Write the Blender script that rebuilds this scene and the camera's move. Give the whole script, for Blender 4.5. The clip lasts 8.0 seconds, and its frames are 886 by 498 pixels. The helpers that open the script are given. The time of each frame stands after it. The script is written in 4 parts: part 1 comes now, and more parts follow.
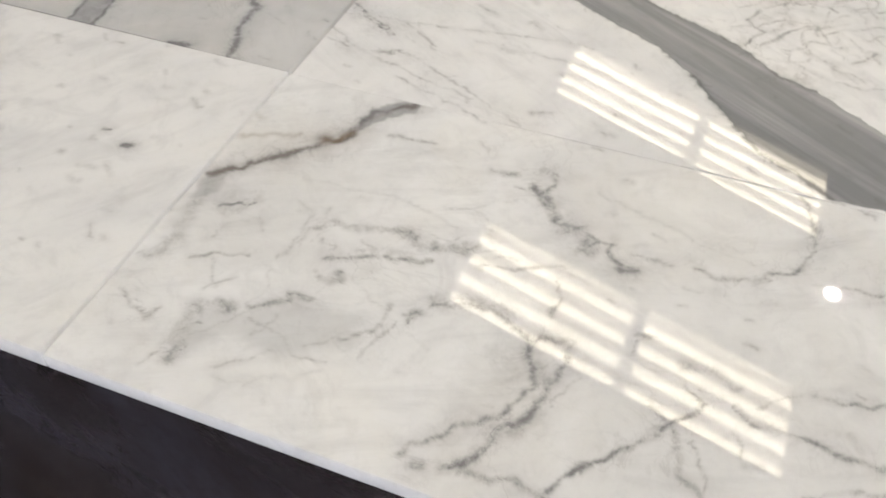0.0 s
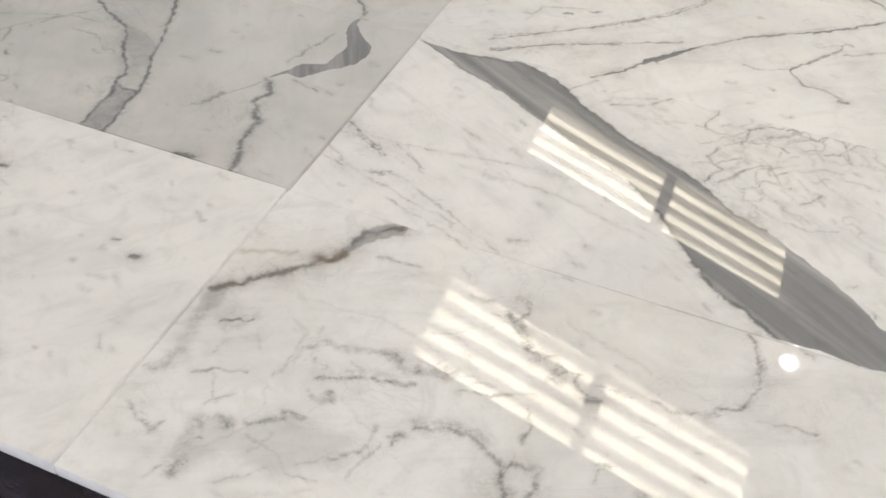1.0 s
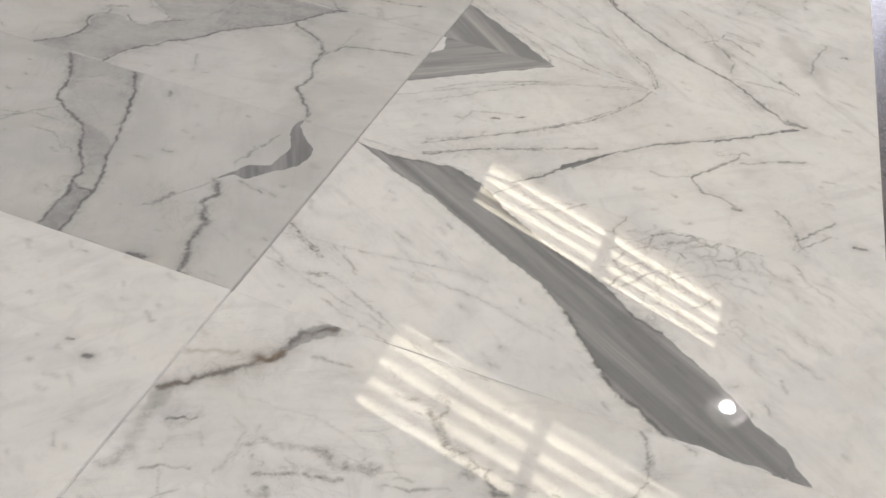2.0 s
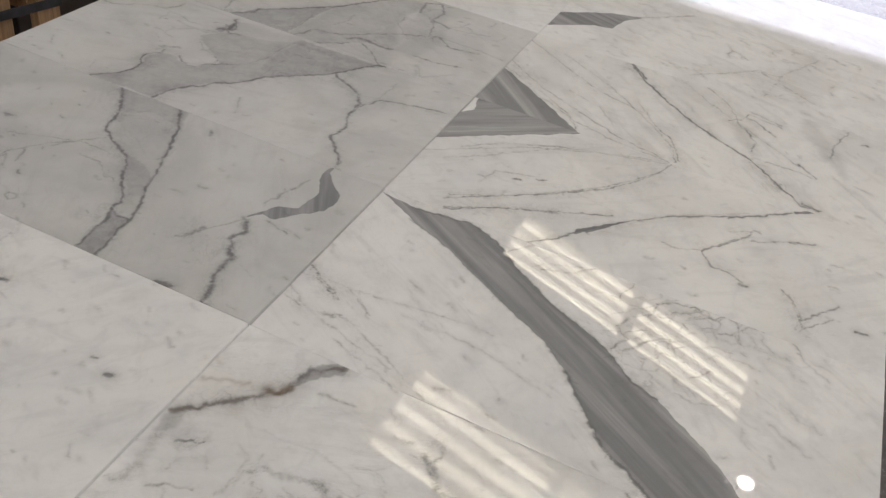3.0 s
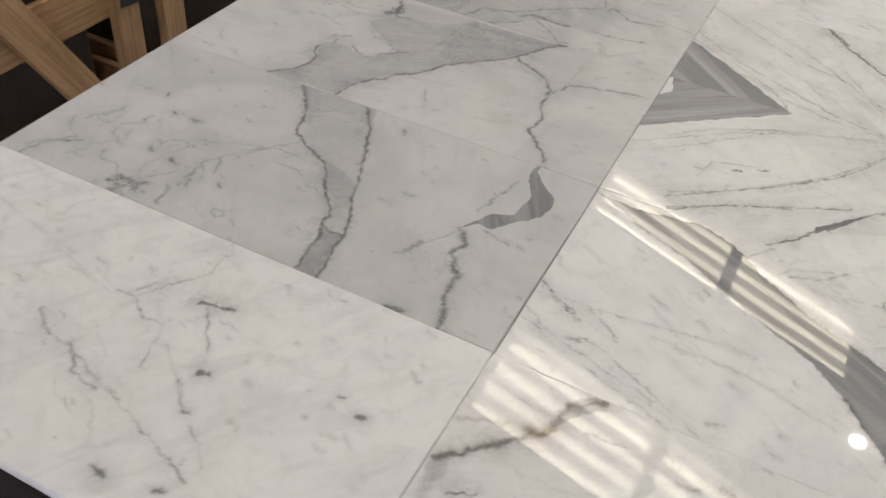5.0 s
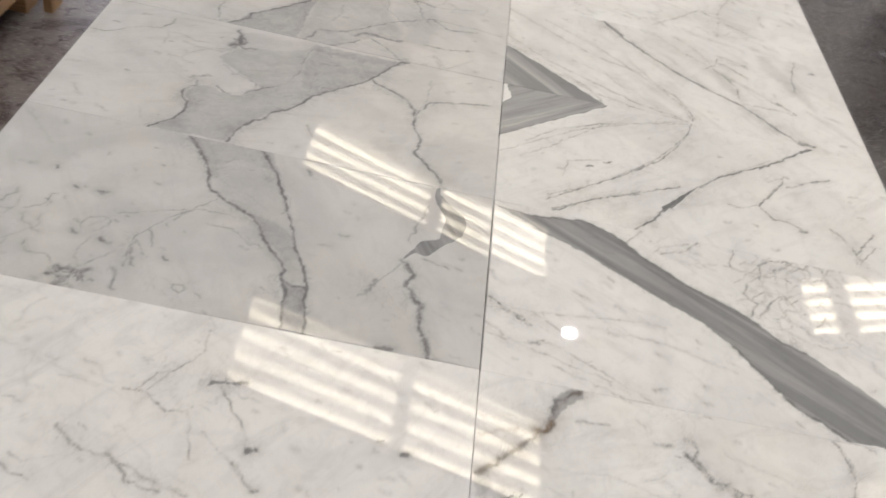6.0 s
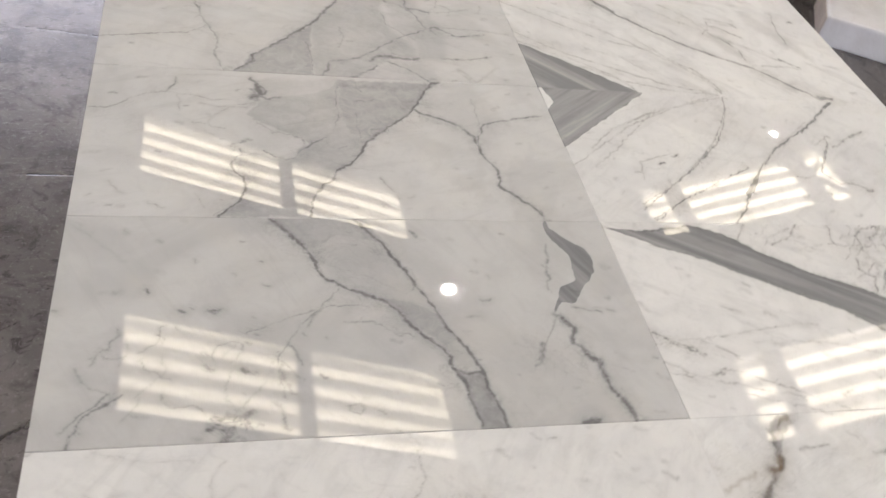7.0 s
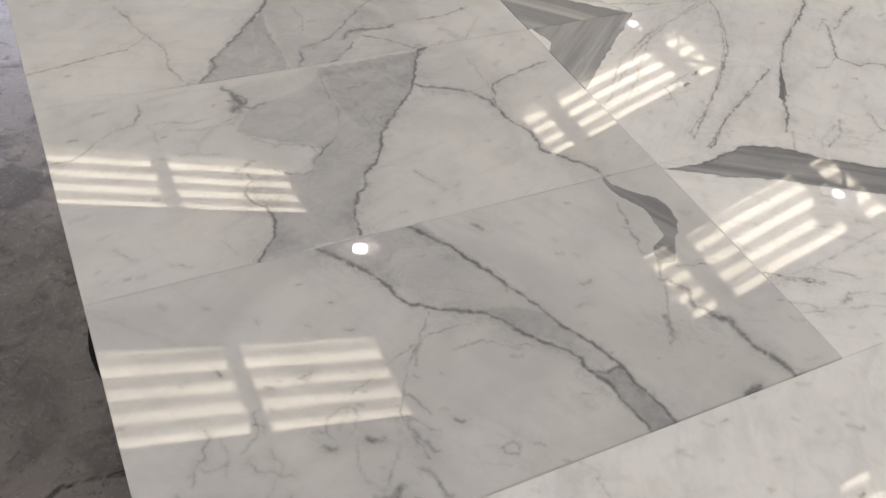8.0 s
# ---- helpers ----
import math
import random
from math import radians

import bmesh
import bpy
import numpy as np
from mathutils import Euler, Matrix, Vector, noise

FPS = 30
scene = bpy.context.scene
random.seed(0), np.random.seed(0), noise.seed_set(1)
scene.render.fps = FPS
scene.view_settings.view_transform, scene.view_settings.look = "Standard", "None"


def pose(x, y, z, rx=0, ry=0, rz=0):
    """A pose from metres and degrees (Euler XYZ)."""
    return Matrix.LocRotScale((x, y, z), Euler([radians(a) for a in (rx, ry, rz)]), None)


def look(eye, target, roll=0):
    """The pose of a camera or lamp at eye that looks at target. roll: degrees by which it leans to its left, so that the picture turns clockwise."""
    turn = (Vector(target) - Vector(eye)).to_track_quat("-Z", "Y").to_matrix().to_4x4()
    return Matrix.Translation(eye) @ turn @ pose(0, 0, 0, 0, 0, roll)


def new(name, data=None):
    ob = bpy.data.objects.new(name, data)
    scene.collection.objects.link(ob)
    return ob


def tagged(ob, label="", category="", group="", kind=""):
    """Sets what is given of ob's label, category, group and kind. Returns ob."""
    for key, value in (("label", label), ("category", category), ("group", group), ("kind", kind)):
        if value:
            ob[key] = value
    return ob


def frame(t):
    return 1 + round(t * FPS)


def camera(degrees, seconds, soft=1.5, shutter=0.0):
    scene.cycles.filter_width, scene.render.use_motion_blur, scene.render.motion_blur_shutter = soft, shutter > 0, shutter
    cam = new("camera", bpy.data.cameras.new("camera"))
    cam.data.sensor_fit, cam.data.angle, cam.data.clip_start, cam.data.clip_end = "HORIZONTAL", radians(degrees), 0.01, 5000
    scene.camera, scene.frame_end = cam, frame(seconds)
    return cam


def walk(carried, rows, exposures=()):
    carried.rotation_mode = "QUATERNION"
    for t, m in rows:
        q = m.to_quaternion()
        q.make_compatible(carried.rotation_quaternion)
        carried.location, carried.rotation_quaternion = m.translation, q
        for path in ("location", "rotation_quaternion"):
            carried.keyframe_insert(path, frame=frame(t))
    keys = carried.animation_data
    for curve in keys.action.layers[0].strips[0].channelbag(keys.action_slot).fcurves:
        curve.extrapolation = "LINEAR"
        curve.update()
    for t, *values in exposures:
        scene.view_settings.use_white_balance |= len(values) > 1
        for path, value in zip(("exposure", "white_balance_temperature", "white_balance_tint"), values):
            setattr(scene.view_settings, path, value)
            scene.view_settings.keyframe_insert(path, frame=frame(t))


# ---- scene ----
cam = camera(53.5, 8.0, 1.5, 0.25)
PATH = [
    (0, (0.349, -0.526, 1.33), (-0.168, 0.758, -0.113), -0.4),
    (0.5, (0.333, -0.531, 1.371), (-0.201, 0.813, -0.011), 2.0),
    (1, (0.335, -0.532, 1.414), (-0.139, 0.849, 0.046), 4.2),
    (1.5, (0.339, -0.542, 1.482), (-0.122, 0.877, 0.15), 5.3),
    (2, (0.354, -0.55, 1.515), (-0.036, 0.928, 0.226), 7.8),
    (2.2, (0.387, -0.544, 1.532), (-0.075, 0.929, 0.26), 8.2),
    (3.5, (0.376, -0.587, 1.55), (-0.11, 0.936, 0.349), 10.8),
    (4, (0.358, -0.577, 1.546), (-0.17, 0.914, 0.322), 9.8),
    (4.5, (0.268, -0.526, 1.508), (-0.388, 0.865, 0.229), 9.6),
    (4.7, (0.231, -0.521, 1.502), (-0.435, 0.851, 0.208), 7.9),
    (5.8, (-0.042, -0.685, 1.646), (-0.139, 0.788, 0.296), 8.2),
    (6, (-0.121, -0.651, 1.644), (-0.013, 0.843, 0.319), 14.4),
    (6.5, (-0.314, -0.558, 1.64), (0.028, 0.924, 0.341), 18.0),
    (7, (-0.488, -0.478, 1.604), (0.02, 0.92, 0.268), 13.8),
    (7.5, (-0.597, -0.398, 1.572), (0.085, 0.867, 0.181), 11.1),
    (8, (-0.636, -0.286, 1.526), (0.107, 0.943, 0.134), 8.1),
]
EXPOSURES = ((0, 0.68, 6560, 11.5), (0.5, 0.68, 6560, 11.5), (1, 0.68, 6560, 11.5), (1.5, 0.38, 6560, 12.5), (2, 0.45, 6560, 12.5), (3.5, 0.04, 6560, 13), (4, 0.12, 6560, 13), (4.5, 0.23, 6560, 13), (6, 0.65, 6560, 13), (6.5, 0.53, 6560, 13.5), (7, 0.63, 6560, 14), (7.5, 0.47, 6560, 14), (8, 0.38, 6560, 14))
walk(cam, [(t, look(eye, target, roll)) for t, eye, target, roll in PATH], EXPOSURES)

# ---- world, daylight and lamps ----
world = bpy.data.worlds.new("sky")
scene.world = world
world.use_nodes = True
sky_node = world.node_tree.nodes.new("ShaderNodeTexSky")
sky_node.sky_type, sky_node.sun_disc = "NISHITA", False
sky_node.sun_elevation, sky_node.sun_rotation = radians(48), radians(30)
world.node_tree.links.new(sky_node.outputs[0], world.node_tree.nodes["Background"].inputs[0])
world.node_tree.nodes["Background"].inputs[1].default_value = 0.12

SKYLIGHT, DOORLIGHT, LAMPLIGHT = 5.8, 2.1, 110.0

sun = new("sun", bpy.data.lights.new("sun", "SUN"))
sun.data.energy, sun.data.angle, sun.data.color = 3.0, radians(0.5), (1.0, 0.95, 0.88)
sun.matrix_world = look((4, 12, 20), (2, 4, 0))

door_light = new("door_daylight", bpy.data.lights.new("door_daylight", "AREA"))
door_light.data.shape, door_light.data.size, door_light.data.size_y = "RECTANGLE", 5.0, 2.7
door_light.data.energy, door_light.data.color = DOORLIGHT * 26, (0.87, 0.86, 1.0)
door_light.matrix_world = look((-0.7, 6.62, 1.4), (-0.7, 0, 1.4))

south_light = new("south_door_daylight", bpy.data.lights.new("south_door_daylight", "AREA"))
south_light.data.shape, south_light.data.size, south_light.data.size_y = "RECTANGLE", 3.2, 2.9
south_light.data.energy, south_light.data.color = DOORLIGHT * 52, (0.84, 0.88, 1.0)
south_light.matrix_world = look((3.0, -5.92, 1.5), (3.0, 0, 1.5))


# ---- materials ----
def material(name):
    m = bpy.data.materials.new(name)
    m.use_nodes = True
    nt = m.node_tree
    return m, nt, nt.nodes["Principled BSDF"]


def node(nt, kind, **values):
    n = nt.nodes.new("ShaderNode" + kind)
    for key, value in values.items():
        if key in n.inputs:
            n.inputs[key].default_value = value
    return n


def math_node(nt, op, a, b=None, c=None, clamp=False):
    n = nt.nodes.new("ShaderNodeMath")
    n.operation, n.use_clamp = op, clamp
    for i, v in enumerate((a, b, c)):
        if v is None:
            continue
        if isinstance(v, (int, float)):
            n.inputs[i].default_value = v
        else:
            nt.links.new(v, n.inputs[i])
    return n.outputs[0]


def step(nt, value, low, high):
    n = nt.nodes.new("ShaderNodeMapRange")
    n.interpolation_type = "SMOOTHSTEP"
    nt.links.new(value, n.inputs["Value"])
    n.inputs["From Min"].default_value, n.inputs["From Max"].default_value = low, high
    return n.outputs["Result"]


def mix(nt, factor, a, b):
    n = nt.nodes.new("ShaderNodeMix")
    n.data_type = "RGBA"
    for i, v in ((0, factor), (6, a), (7, b)):
        if isinstance(v, (int, float)):
            n.inputs[i].default_value = v
        elif isinstance(v, tuple):
            n.inputs[i].default_value = (*v, 1)
        else:
            nt.links.new(v, n.inputs[i])
    return n.outputs[2]


def noise_of(nt, coords, scale, detail=4.0, rough=0.55, warp=0.0):
    n = node(nt, "TexNoise", Scale=scale, Detail=detail, Roughness=rough, Distortion=warp)
    nt.links.new(coords, n.inputs["Vector"])
    return n.outputs["Fac"]


def bump(nt, shader, height, strength, distance):
    n = node(nt, "Bump", Strength=strength, Distance=distance)
    nt.links.new(height, n.inputs["Height"])
    nt.links.new(n.outputs[0], shader.inputs["Normal"])


def mapped(nt, turn=0.0, stretch=(1, 1, 1)):
    c = nt.nodes.new("ShaderNodeTexCoord")
    first = node(nt, "Mapping", Rotation=(0, 0, -radians(turn)))
    second = node(nt, "Mapping", Scale=stretch)
    nt.links.new(c.outputs["Object"], first.inputs[0])
    nt.links.new(first.outputs[0], second.inputs[0])
    return second.outputs[0]


def marble(name, ground, cloud, turn, warmth=0.0, gloss=0.4):
    """Polished white marble. The vein, patch, tone and rust fields of the stone lie in the mesh attribute "stone"."""
    m, nt, s = material(name)
    at = node(nt, "Attribute")
    at.attribute_name = "stone"
    parts = node(nt, "SeparateColor")
    nt.links.new(at.outputs["Color"], parts.inputs[0])
    vein_f, patch_f, tone_f = parts.outputs
    rust_f = at.outputs["Alpha"]
    plain = mapped(nt)
    along = mapped(nt, turn, (7, 38, 20))
    fine = noise_of(nt, plain, 420, 3, 0.6)
    mid = noise_of(nt, plain, 38, 5, 0.6, 0.6)
    big = noise_of(nt, plain, 5.5, 4, 0.55, 1.2)
    streak = noise_of(nt, along, 1.0, 5, 0.62, 0.8)
    base = mix(nt, step(nt, big, 0.40, 0.64), ground, cloud)
    base = mix(nt, math_node(nt, "MULTIPLY", step(nt, streak, 0.48, 0.74), 0.26), base, (0.40, 0.405, 0.42))
    base = mix(nt, math_node(nt, "MULTIPLY", step(nt, mid, 0.50, 0.74), 0.15), base, (0.44, 0.445, 0.455))
    puffs = noise_of(nt, plain, 21, 6, 0.66, 1.6)
    base = mix(nt, math_node(nt, "MULTIPLY", step(nt, puffs, 0.48, 0.72), 0.24), base, (0.46, 0.47, 0.485))
    grainy = noise_of(nt, plain, 160, 4, 0.7, 0.4)
    base = mix(nt, math_node(nt, "MULTIPLY", step(nt, grainy, 0.52, 0.74), 0.08), base, (0.42, 0.42, 0.43))
    base = mix(nt, math_node(nt, "MULTIPLY", step(nt, noise_of(nt, plain, 9, 3, 0.5, 0.8), 0.47, 0.68), 0.08 + warmth), base, (0.75, 0.71, 0.60))
    # grey bands and wedges, streaked along their length
    bands = noise_of(nt, mapped(nt, turn, (1.8, 36, 20)), 1.0, 6, 0.6, 0.5)
    dark = mix(nt, step(nt, bands, 0.40, 0.62), (0.155, 0.161, 0.173), (0.29, 0.297, 0.31))
    dark = mix(nt, math_node(nt, "MULTIPLY", step(nt, bands, 0.57, 0.70), 0.45), dark, (0.54, 0.53, 0.51))
    edge = math_node(nt, "ADD", patch_f, math_node(nt, "MULTIPLY", math_node(nt, "SUBTRACT", noise_of(nt, plain, 130, 4, 0.6), 0.5), 0.35))
    hard = step(nt, tone_f, 0.45, 0.58)
    cloudy = noise_of(nt, plain, 55, 6, 0.68, 1.0)
    loose = math_node(nt, "ADD", patch_f, math_node(nt, "MULTIPLY", math_node(nt, "SUBTRACT", cloudy, 0.5), 0.7))
    inside_soft = math_node(nt, "MULTIPLY", step(nt, loose, 0.22, 0.85), step(nt, patch_f, 0.02, 0.4))
    inside_hard = step(nt, edge, 0.44, 0.56)
    inside = math_node(nt, "ADD", math_node(nt, "MULTIPLY", inside_hard, hard), math_node(nt, "MULTIPLY", inside_soft, math_node(nt, "SUBTRACT", 1.0, hard)))
    smoke = mix(nt, step(nt, cloudy, 0.3, 0.7), (0.20, 0.208, 0.22), (0.34, 0.348, 0.36))
    dark = mix(nt, hard, smoke, dark)
    toned = mix(nt, math_node(nt, "MULTIPLY", tone_f, 1.42, None, True), base, dark)
    base = mix(nt, inside, base, toned)
    # a fine net of hairline veins, densest beside the drawn ones
    net = noise_of(nt, mapped(nt, turn, (13, 22, 18)), 1.0, 6, 0.62, 1.4)
    off = math_node(nt, "ABSOLUTE", math_node(nt, "SUBTRACT", net, 0.5))
    hair = math_node(nt, "SUBTRACT", 1.0, step(nt, off, 0.0, 0.02))
    where = math_node(nt, "ADD", math_node(nt, "MULTIPLY", step(nt, noise_of(nt, plain, 7, 3, 0.5), 0.5, 0.66), 0.15), math_node(nt, "MULTIPLY", vein_f, 1.6), None, True)
    base = mix(nt, math_node(nt, "MULTIPLY", math_node(nt, "MULTIPLY", hair, where), 0.6), base, (0.26, 0.26, 0.27))
    # veins
    broken = noise_of(nt, plain, 62, 6, 0.7, 1.2)
    ragged = math_node(nt, "MULTIPLY", vein_f, math_node(nt, "ADD", 0.55, math_node(nt, "MULTIPLY", step(nt, broken, 0.3, 0.7), 0.75)))
    ragged = math_node(nt, "ADD", ragged, math_node(nt, "MULTIPLY", math_node(nt, "SUBTRACT", fine, 0.5), math_node(nt, "MULTIPLY", vein_f, 0.8)))
    speck = noise_of(nt, plain, 120, 5, 0.68, 0.6)
    ragged = math_node(nt, "MULTIPLY", ragged, math_node(nt, "ADD", 0.5, math_node(nt, "MULTIPLY", speck, 1.0)))
    vein_k = math_node(nt, "MULTIPLY", step(nt, ragged, -0.12, 0.95), math_node(nt, "MULTIPLY", step(nt, vein_f, 0.0, 0.05), 0.9))
    base = mix(nt, vein_k, base, (0.155, 0.157, 0.163))
    rusty = math_node(nt, "MULTIPLY", rust_f, math_node(nt, "ADD", 0.4, mid), None, True)
    base = mix(nt, rusty, base, (0.17, 0.125, 0.085))
    nt.links.new(base, s.inputs["Base Color"])
    rough = math_node(nt, "ADD", 0.005, math_node(nt, "MULTIPLY", noise_of(nt, plain, 14, 4, 0.6), 0.014))
    nt.links.new(rough, s.inputs["Roughness"])
    s.inputs["IOR"].default_value = 1.55
    s.inputs["Specular IOR Level"].default_value = gloss
    bump(nt, s, noise_of(nt, plain, 5, 1, 0.5), 0.007, 0.01)
    return m


def concrete():
    m, nt, s = material("worn_concrete")
    at = node(nt, "Attribute")
    at.attribute_name = "stone"
    parts = node(nt, "SeparateColor")
    nt.links.new(at.outputs["Color"], parts.inputs[0])
    c = mapped(nt)
    big = noise_of(nt, c, 1.4, 5, 0.6, 0.8)
    mid = noise_of(nt, c, 8, 6, 0.65, 0.5)
    fine = noise_of(nt, c, 90, 5, 0.7)
    drag = noise_of(nt, mapped(nt, 8, (5, 42, 1)), 1.0, 5, 0.6, 0.3)
    base = mix(nt, step(nt, big, 0.3, 0.7), (0.125, 0.113, 0.112), (0.28, 0.258, 0.258))
    base = mix(nt, math_node(nt, "MULTIPLY", step(nt, mid, 0.46, 0.66), 0.75), base, (0.06, 0.052, 0.05))
    base = mix(nt, math_node(nt, "MULTIPLY", step(nt, drag, 0.52, 0.7), 0.3), base, (0.27, 0.25, 0.24))
    spots = noise_of(nt, c, 26, 5, 0.7, 0.8)
    base = mix(nt, math_node(nt, "MULTIPLY", step(nt, spots, 0.54, 0.66), 0.7), base, (0.045, 0.04, 0.04))
    base = mix(nt, math_node(nt, "MULTIPLY", step(nt, fine, 0.55, 0.75), 0.35), base, (0.06, 0.055, 0.055))
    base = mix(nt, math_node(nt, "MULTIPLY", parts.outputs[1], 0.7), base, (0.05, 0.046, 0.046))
    base = mix(nt, step(nt, parts.outputs[0], 0.15, 0.7), base, (0.015, 0.013, 0.013))
    nt.links.new(base, s.inputs["Base Color"])
    nt.links.new(math_node(nt, "ADD", 0.12, math_node(nt, "MULTIPLY", fine, 0.26)), s.inputs["Roughness"])
    relief = math_node(nt, "SUBTRACT", math_node(nt, "ADD", fine, mid), math_node(nt, "MULTIPLY", parts.outputs[0], 2.0))
    bump(nt, s, relief, 0.25, 0.003)
    return m


def lumber(name, pale, deep):
    m, nt, s = material(name)
    c = nt.nodes.new("ShaderNodeTexCoord")
    info = nt.nodes.new("ShaderNodeObjectInfo")
    shift = node(nt, "VectorMath")
    shift.operation = "MULTIPLY_ADD"
    nt.links.new(info.outputs["Random"], shift.inputs[0])
    shift.inputs[1].default_value = (9, 7, 5)
    nt.links.new(c.outputs["Object"], shift.inputs[2])
    grain_map = node(nt, "Mapping", Scale=(3, 70, 70))
    nt.links.new(shift.outputs[0], grain_map.inputs[0])
    grain = noise_of(nt, grain_map.outputs[0], 1.0, 6, 0.65, 1.2)
    soil = noise_of(nt, shift.outputs[0], 6, 4, 0.6, 0.5)
    base = mix(nt, step(nt, grain, 0.32, 0.68), pale, deep)
    base = mix(nt, math_node(nt, "MULTIPLY", step(nt, soil, 0.5, 0.75), 0.5), base, tuple(0.5 * v for v in deep))
    tint = math_node(nt, "MULTIPLY", info.outputs["Random"], 0.35)
    base = mix(nt, tint, base, deep)
    nt.links.new(base, s.inputs["Base Color"])
    s.inputs["Roughness"].default_value = 0.75
    bump(nt, s, grain, 0.4, 0.003)
    return m


def coat(name, colour, other, roughness, scale=4.0, metal=0.0, relief=0.1):
    """A plain painted, plastic or metal surface with stains at two scales."""
    m, nt, s = material(name)
    c = mapped(nt)
    a, b = noise_of(nt, c, scale, 5, 0.6, 0.4), noise_of(nt, c, scale * 16, 4, 0.6)
    base = mix(nt, step(nt, a, 0.35, 0.7), colour, other)
    base = mix(nt, math_node(nt, "MULTIPLY", step(nt, b, 0.5, 0.8), 0.25), base, tuple(0.6 * v for v in other))
    nt.links.new(base, s.inputs["Base Color"])
    nt.links.new(math_node(nt, "ADD", roughness * 0.75, math_node(nt, "MULTIPLY", a, roughness * 0.5)), s.inputs["Roughness"])
    s.inputs["Metallic"].default_value = metal
    bump(nt, s, b, relief, 0.004)
    return m


def glow(name, colour, strength, ribs=0.0):
    """What gives off light: daylight through translucent roofing, or a lamp's lens. ribs: corrugations per metre across y."""
    m, nt, s = material(name)
    s.inputs["Base Color"].default_value = (*[0.7 * v for v in colour], 1)
    s.inputs["Emission Color"].default_value = (*colour, 1)
    s.inputs["Emission Strength"].default_value = strength
    if ribs:
        c = mapped(nt)
        sep = node(nt, "SeparateXYZ")
        nt.links.new(c, sep.inputs[0])
        phase = math_node(nt, "MULTIPLY", sep.outputs[1], ribs * 2 * math.pi)
        wave = math_node(nt, "SINE", phase)
        lit = step(nt, wave, -0.5, 0.85)
        dust = noise_of(nt, mapped(nt, 0, (0.7, 6, 1)), 1.5, 3, 0.5)
        total = math_node(nt, "MULTIPLY", math_node(nt, "ADD", 0.26, math_node(nt, "MULTIPLY", lit, 0.72)), math_node(nt, "ADD", 0.6, math_node(nt, "MULTIPLY", dust, 0.8)))
        nt.links.new(math_node(nt, "MULTIPLY", total, strength), s.inputs["Emission Strength"])
    return m


WHITE, PALE = (0.785, 0.80, 0.808), (0.70, 0.712, 0.722)
STONE = {
    "L0": marble("marble_flecked", (0.755, 0.765, 0.768), PALE, 55, 0.0, 0.37),
    "R0": marble("marble_warm", WHITE, (0.705, 0.715, 0.718), 25, 0.03, 0.42),
    "L1": marble("marble_grey_veined", (0.572, 0.583, 0.588), (0.497, 0.507, 0.514), -60),
    "R1": marble("marble_banded", (0.785, 0.795, 0.80), PALE, -32, 0.0, 0.43),
    "L2": marble("marble_smoky", (0.612, 0.623, 0.628), (0.54, 0.55, 0.556), 20),
    "R2": marble("marble_chevron_low", (0.765, 0.778, 0.783), PALE, 39),
    "L3": marble("marble_smoky_mirrored", (0.617, 0.628, 0.633), (0.55, 0.56, 0.567), -20),
    "R3": marble("marble_chevron_high", (0.765, 0.778, 0.783), PALE, -45),
    "L4": marble("marble_back_pale", WHITE, PALE, 30),
    "R4": marble("marble_back_patched", WHITE, PALE, -20),
    "L5": marble("marble_back_plain", WHITE, PALE, 15),
    "R5": marble("marble_back_white", WHITE, PALE, -15),
}
CONCRETE = concrete()
CONCRETE.node_tree.nodes["Principled BSDF"].inputs["Specular IOR Level"].default_value = 0.8
PINE = lumber("crate_pine", (0.43, 0.27, 0.135), (0.26, 0.145, 0.065))
DARK_WOOD = lumber("old_wood", (0.06, 0.038, 0.022), (0.025, 0.016, 0.01))
FILM = coat("black_plastic_film", (0.07, 0.066, 0.085), (0.036, 0.022, 0.015), 0.24, 4, 0.0, 0.12)
CLEAR = coat("clear_film", (0.85, 0.85, 0.86), (0.75, 0.75, 0.77), 0.12, 12)
CLEAR.node_tree.nodes["Principled BSDF"].inputs["Transmission Weight"].default_value = 0.93
CLEAR.node_tree.nodes["Principled BSDF"].inputs["IOR"].default_value = 1.3
BLACK = coat("black_wrap", (0.007, 0.007, 0.008), (0.012, 0.011, 0.011), 0.55, 8)
BLACK.node_tree.nodes["Principled BSDF"].inputs["Specular IOR Level"].default_value = 0.15
WALL_PAINT = coat("wall_paint", (0.76, 0.75, 0.74), (0.68, 0.67, 0.66), 0.7, 1.2)
ROOF_LINER = coat("roof_liner", (0.76, 0.76, 0.76), (0.68, 0.68, 0.68), 0.6, 1.0)
STEEL = coat("painted_steel", (0.24, 0.24, 0.25), (0.17, 0.16, 0.16), 0.5, 5)
STRAP = coat("black_strap", (0.02, 0.02, 0.02), (0.04, 0.04, 0.045), 0.4, 20)
CARTON = coat("white_carton", (0.72, 0.72, 0.74), (0.62, 0.61, 0.62), 0.55, 5)
KRAFT = coat("brown_card", (0.50, 0.44, 0.38), (0.40, 0.34, 0.29), 0.8, 8)
SLAB_WRAP = coat("wrapped_slab", (0.06, 0.047, 0.036), (0.035, 0.026, 0.02), 0.4, 5)
NAIL = coat("nail_steel", (0.03, 0.028, 0.027), (0.05, 0.045, 0.04), 0.6, 30, 0.6)
FIBREGLASS = glow("translucent_roofing", (1.0, 0.91, 0.71), SKYLIGHT, 5.0)
LENS = glow("lamp_lens", (1.0, 0.96, 0.90), LAMPLIGHT)
OUTSIDE = glow("bright_yard", (0.84, 0.88, 1.0), DOORLIGHT * 0.8)


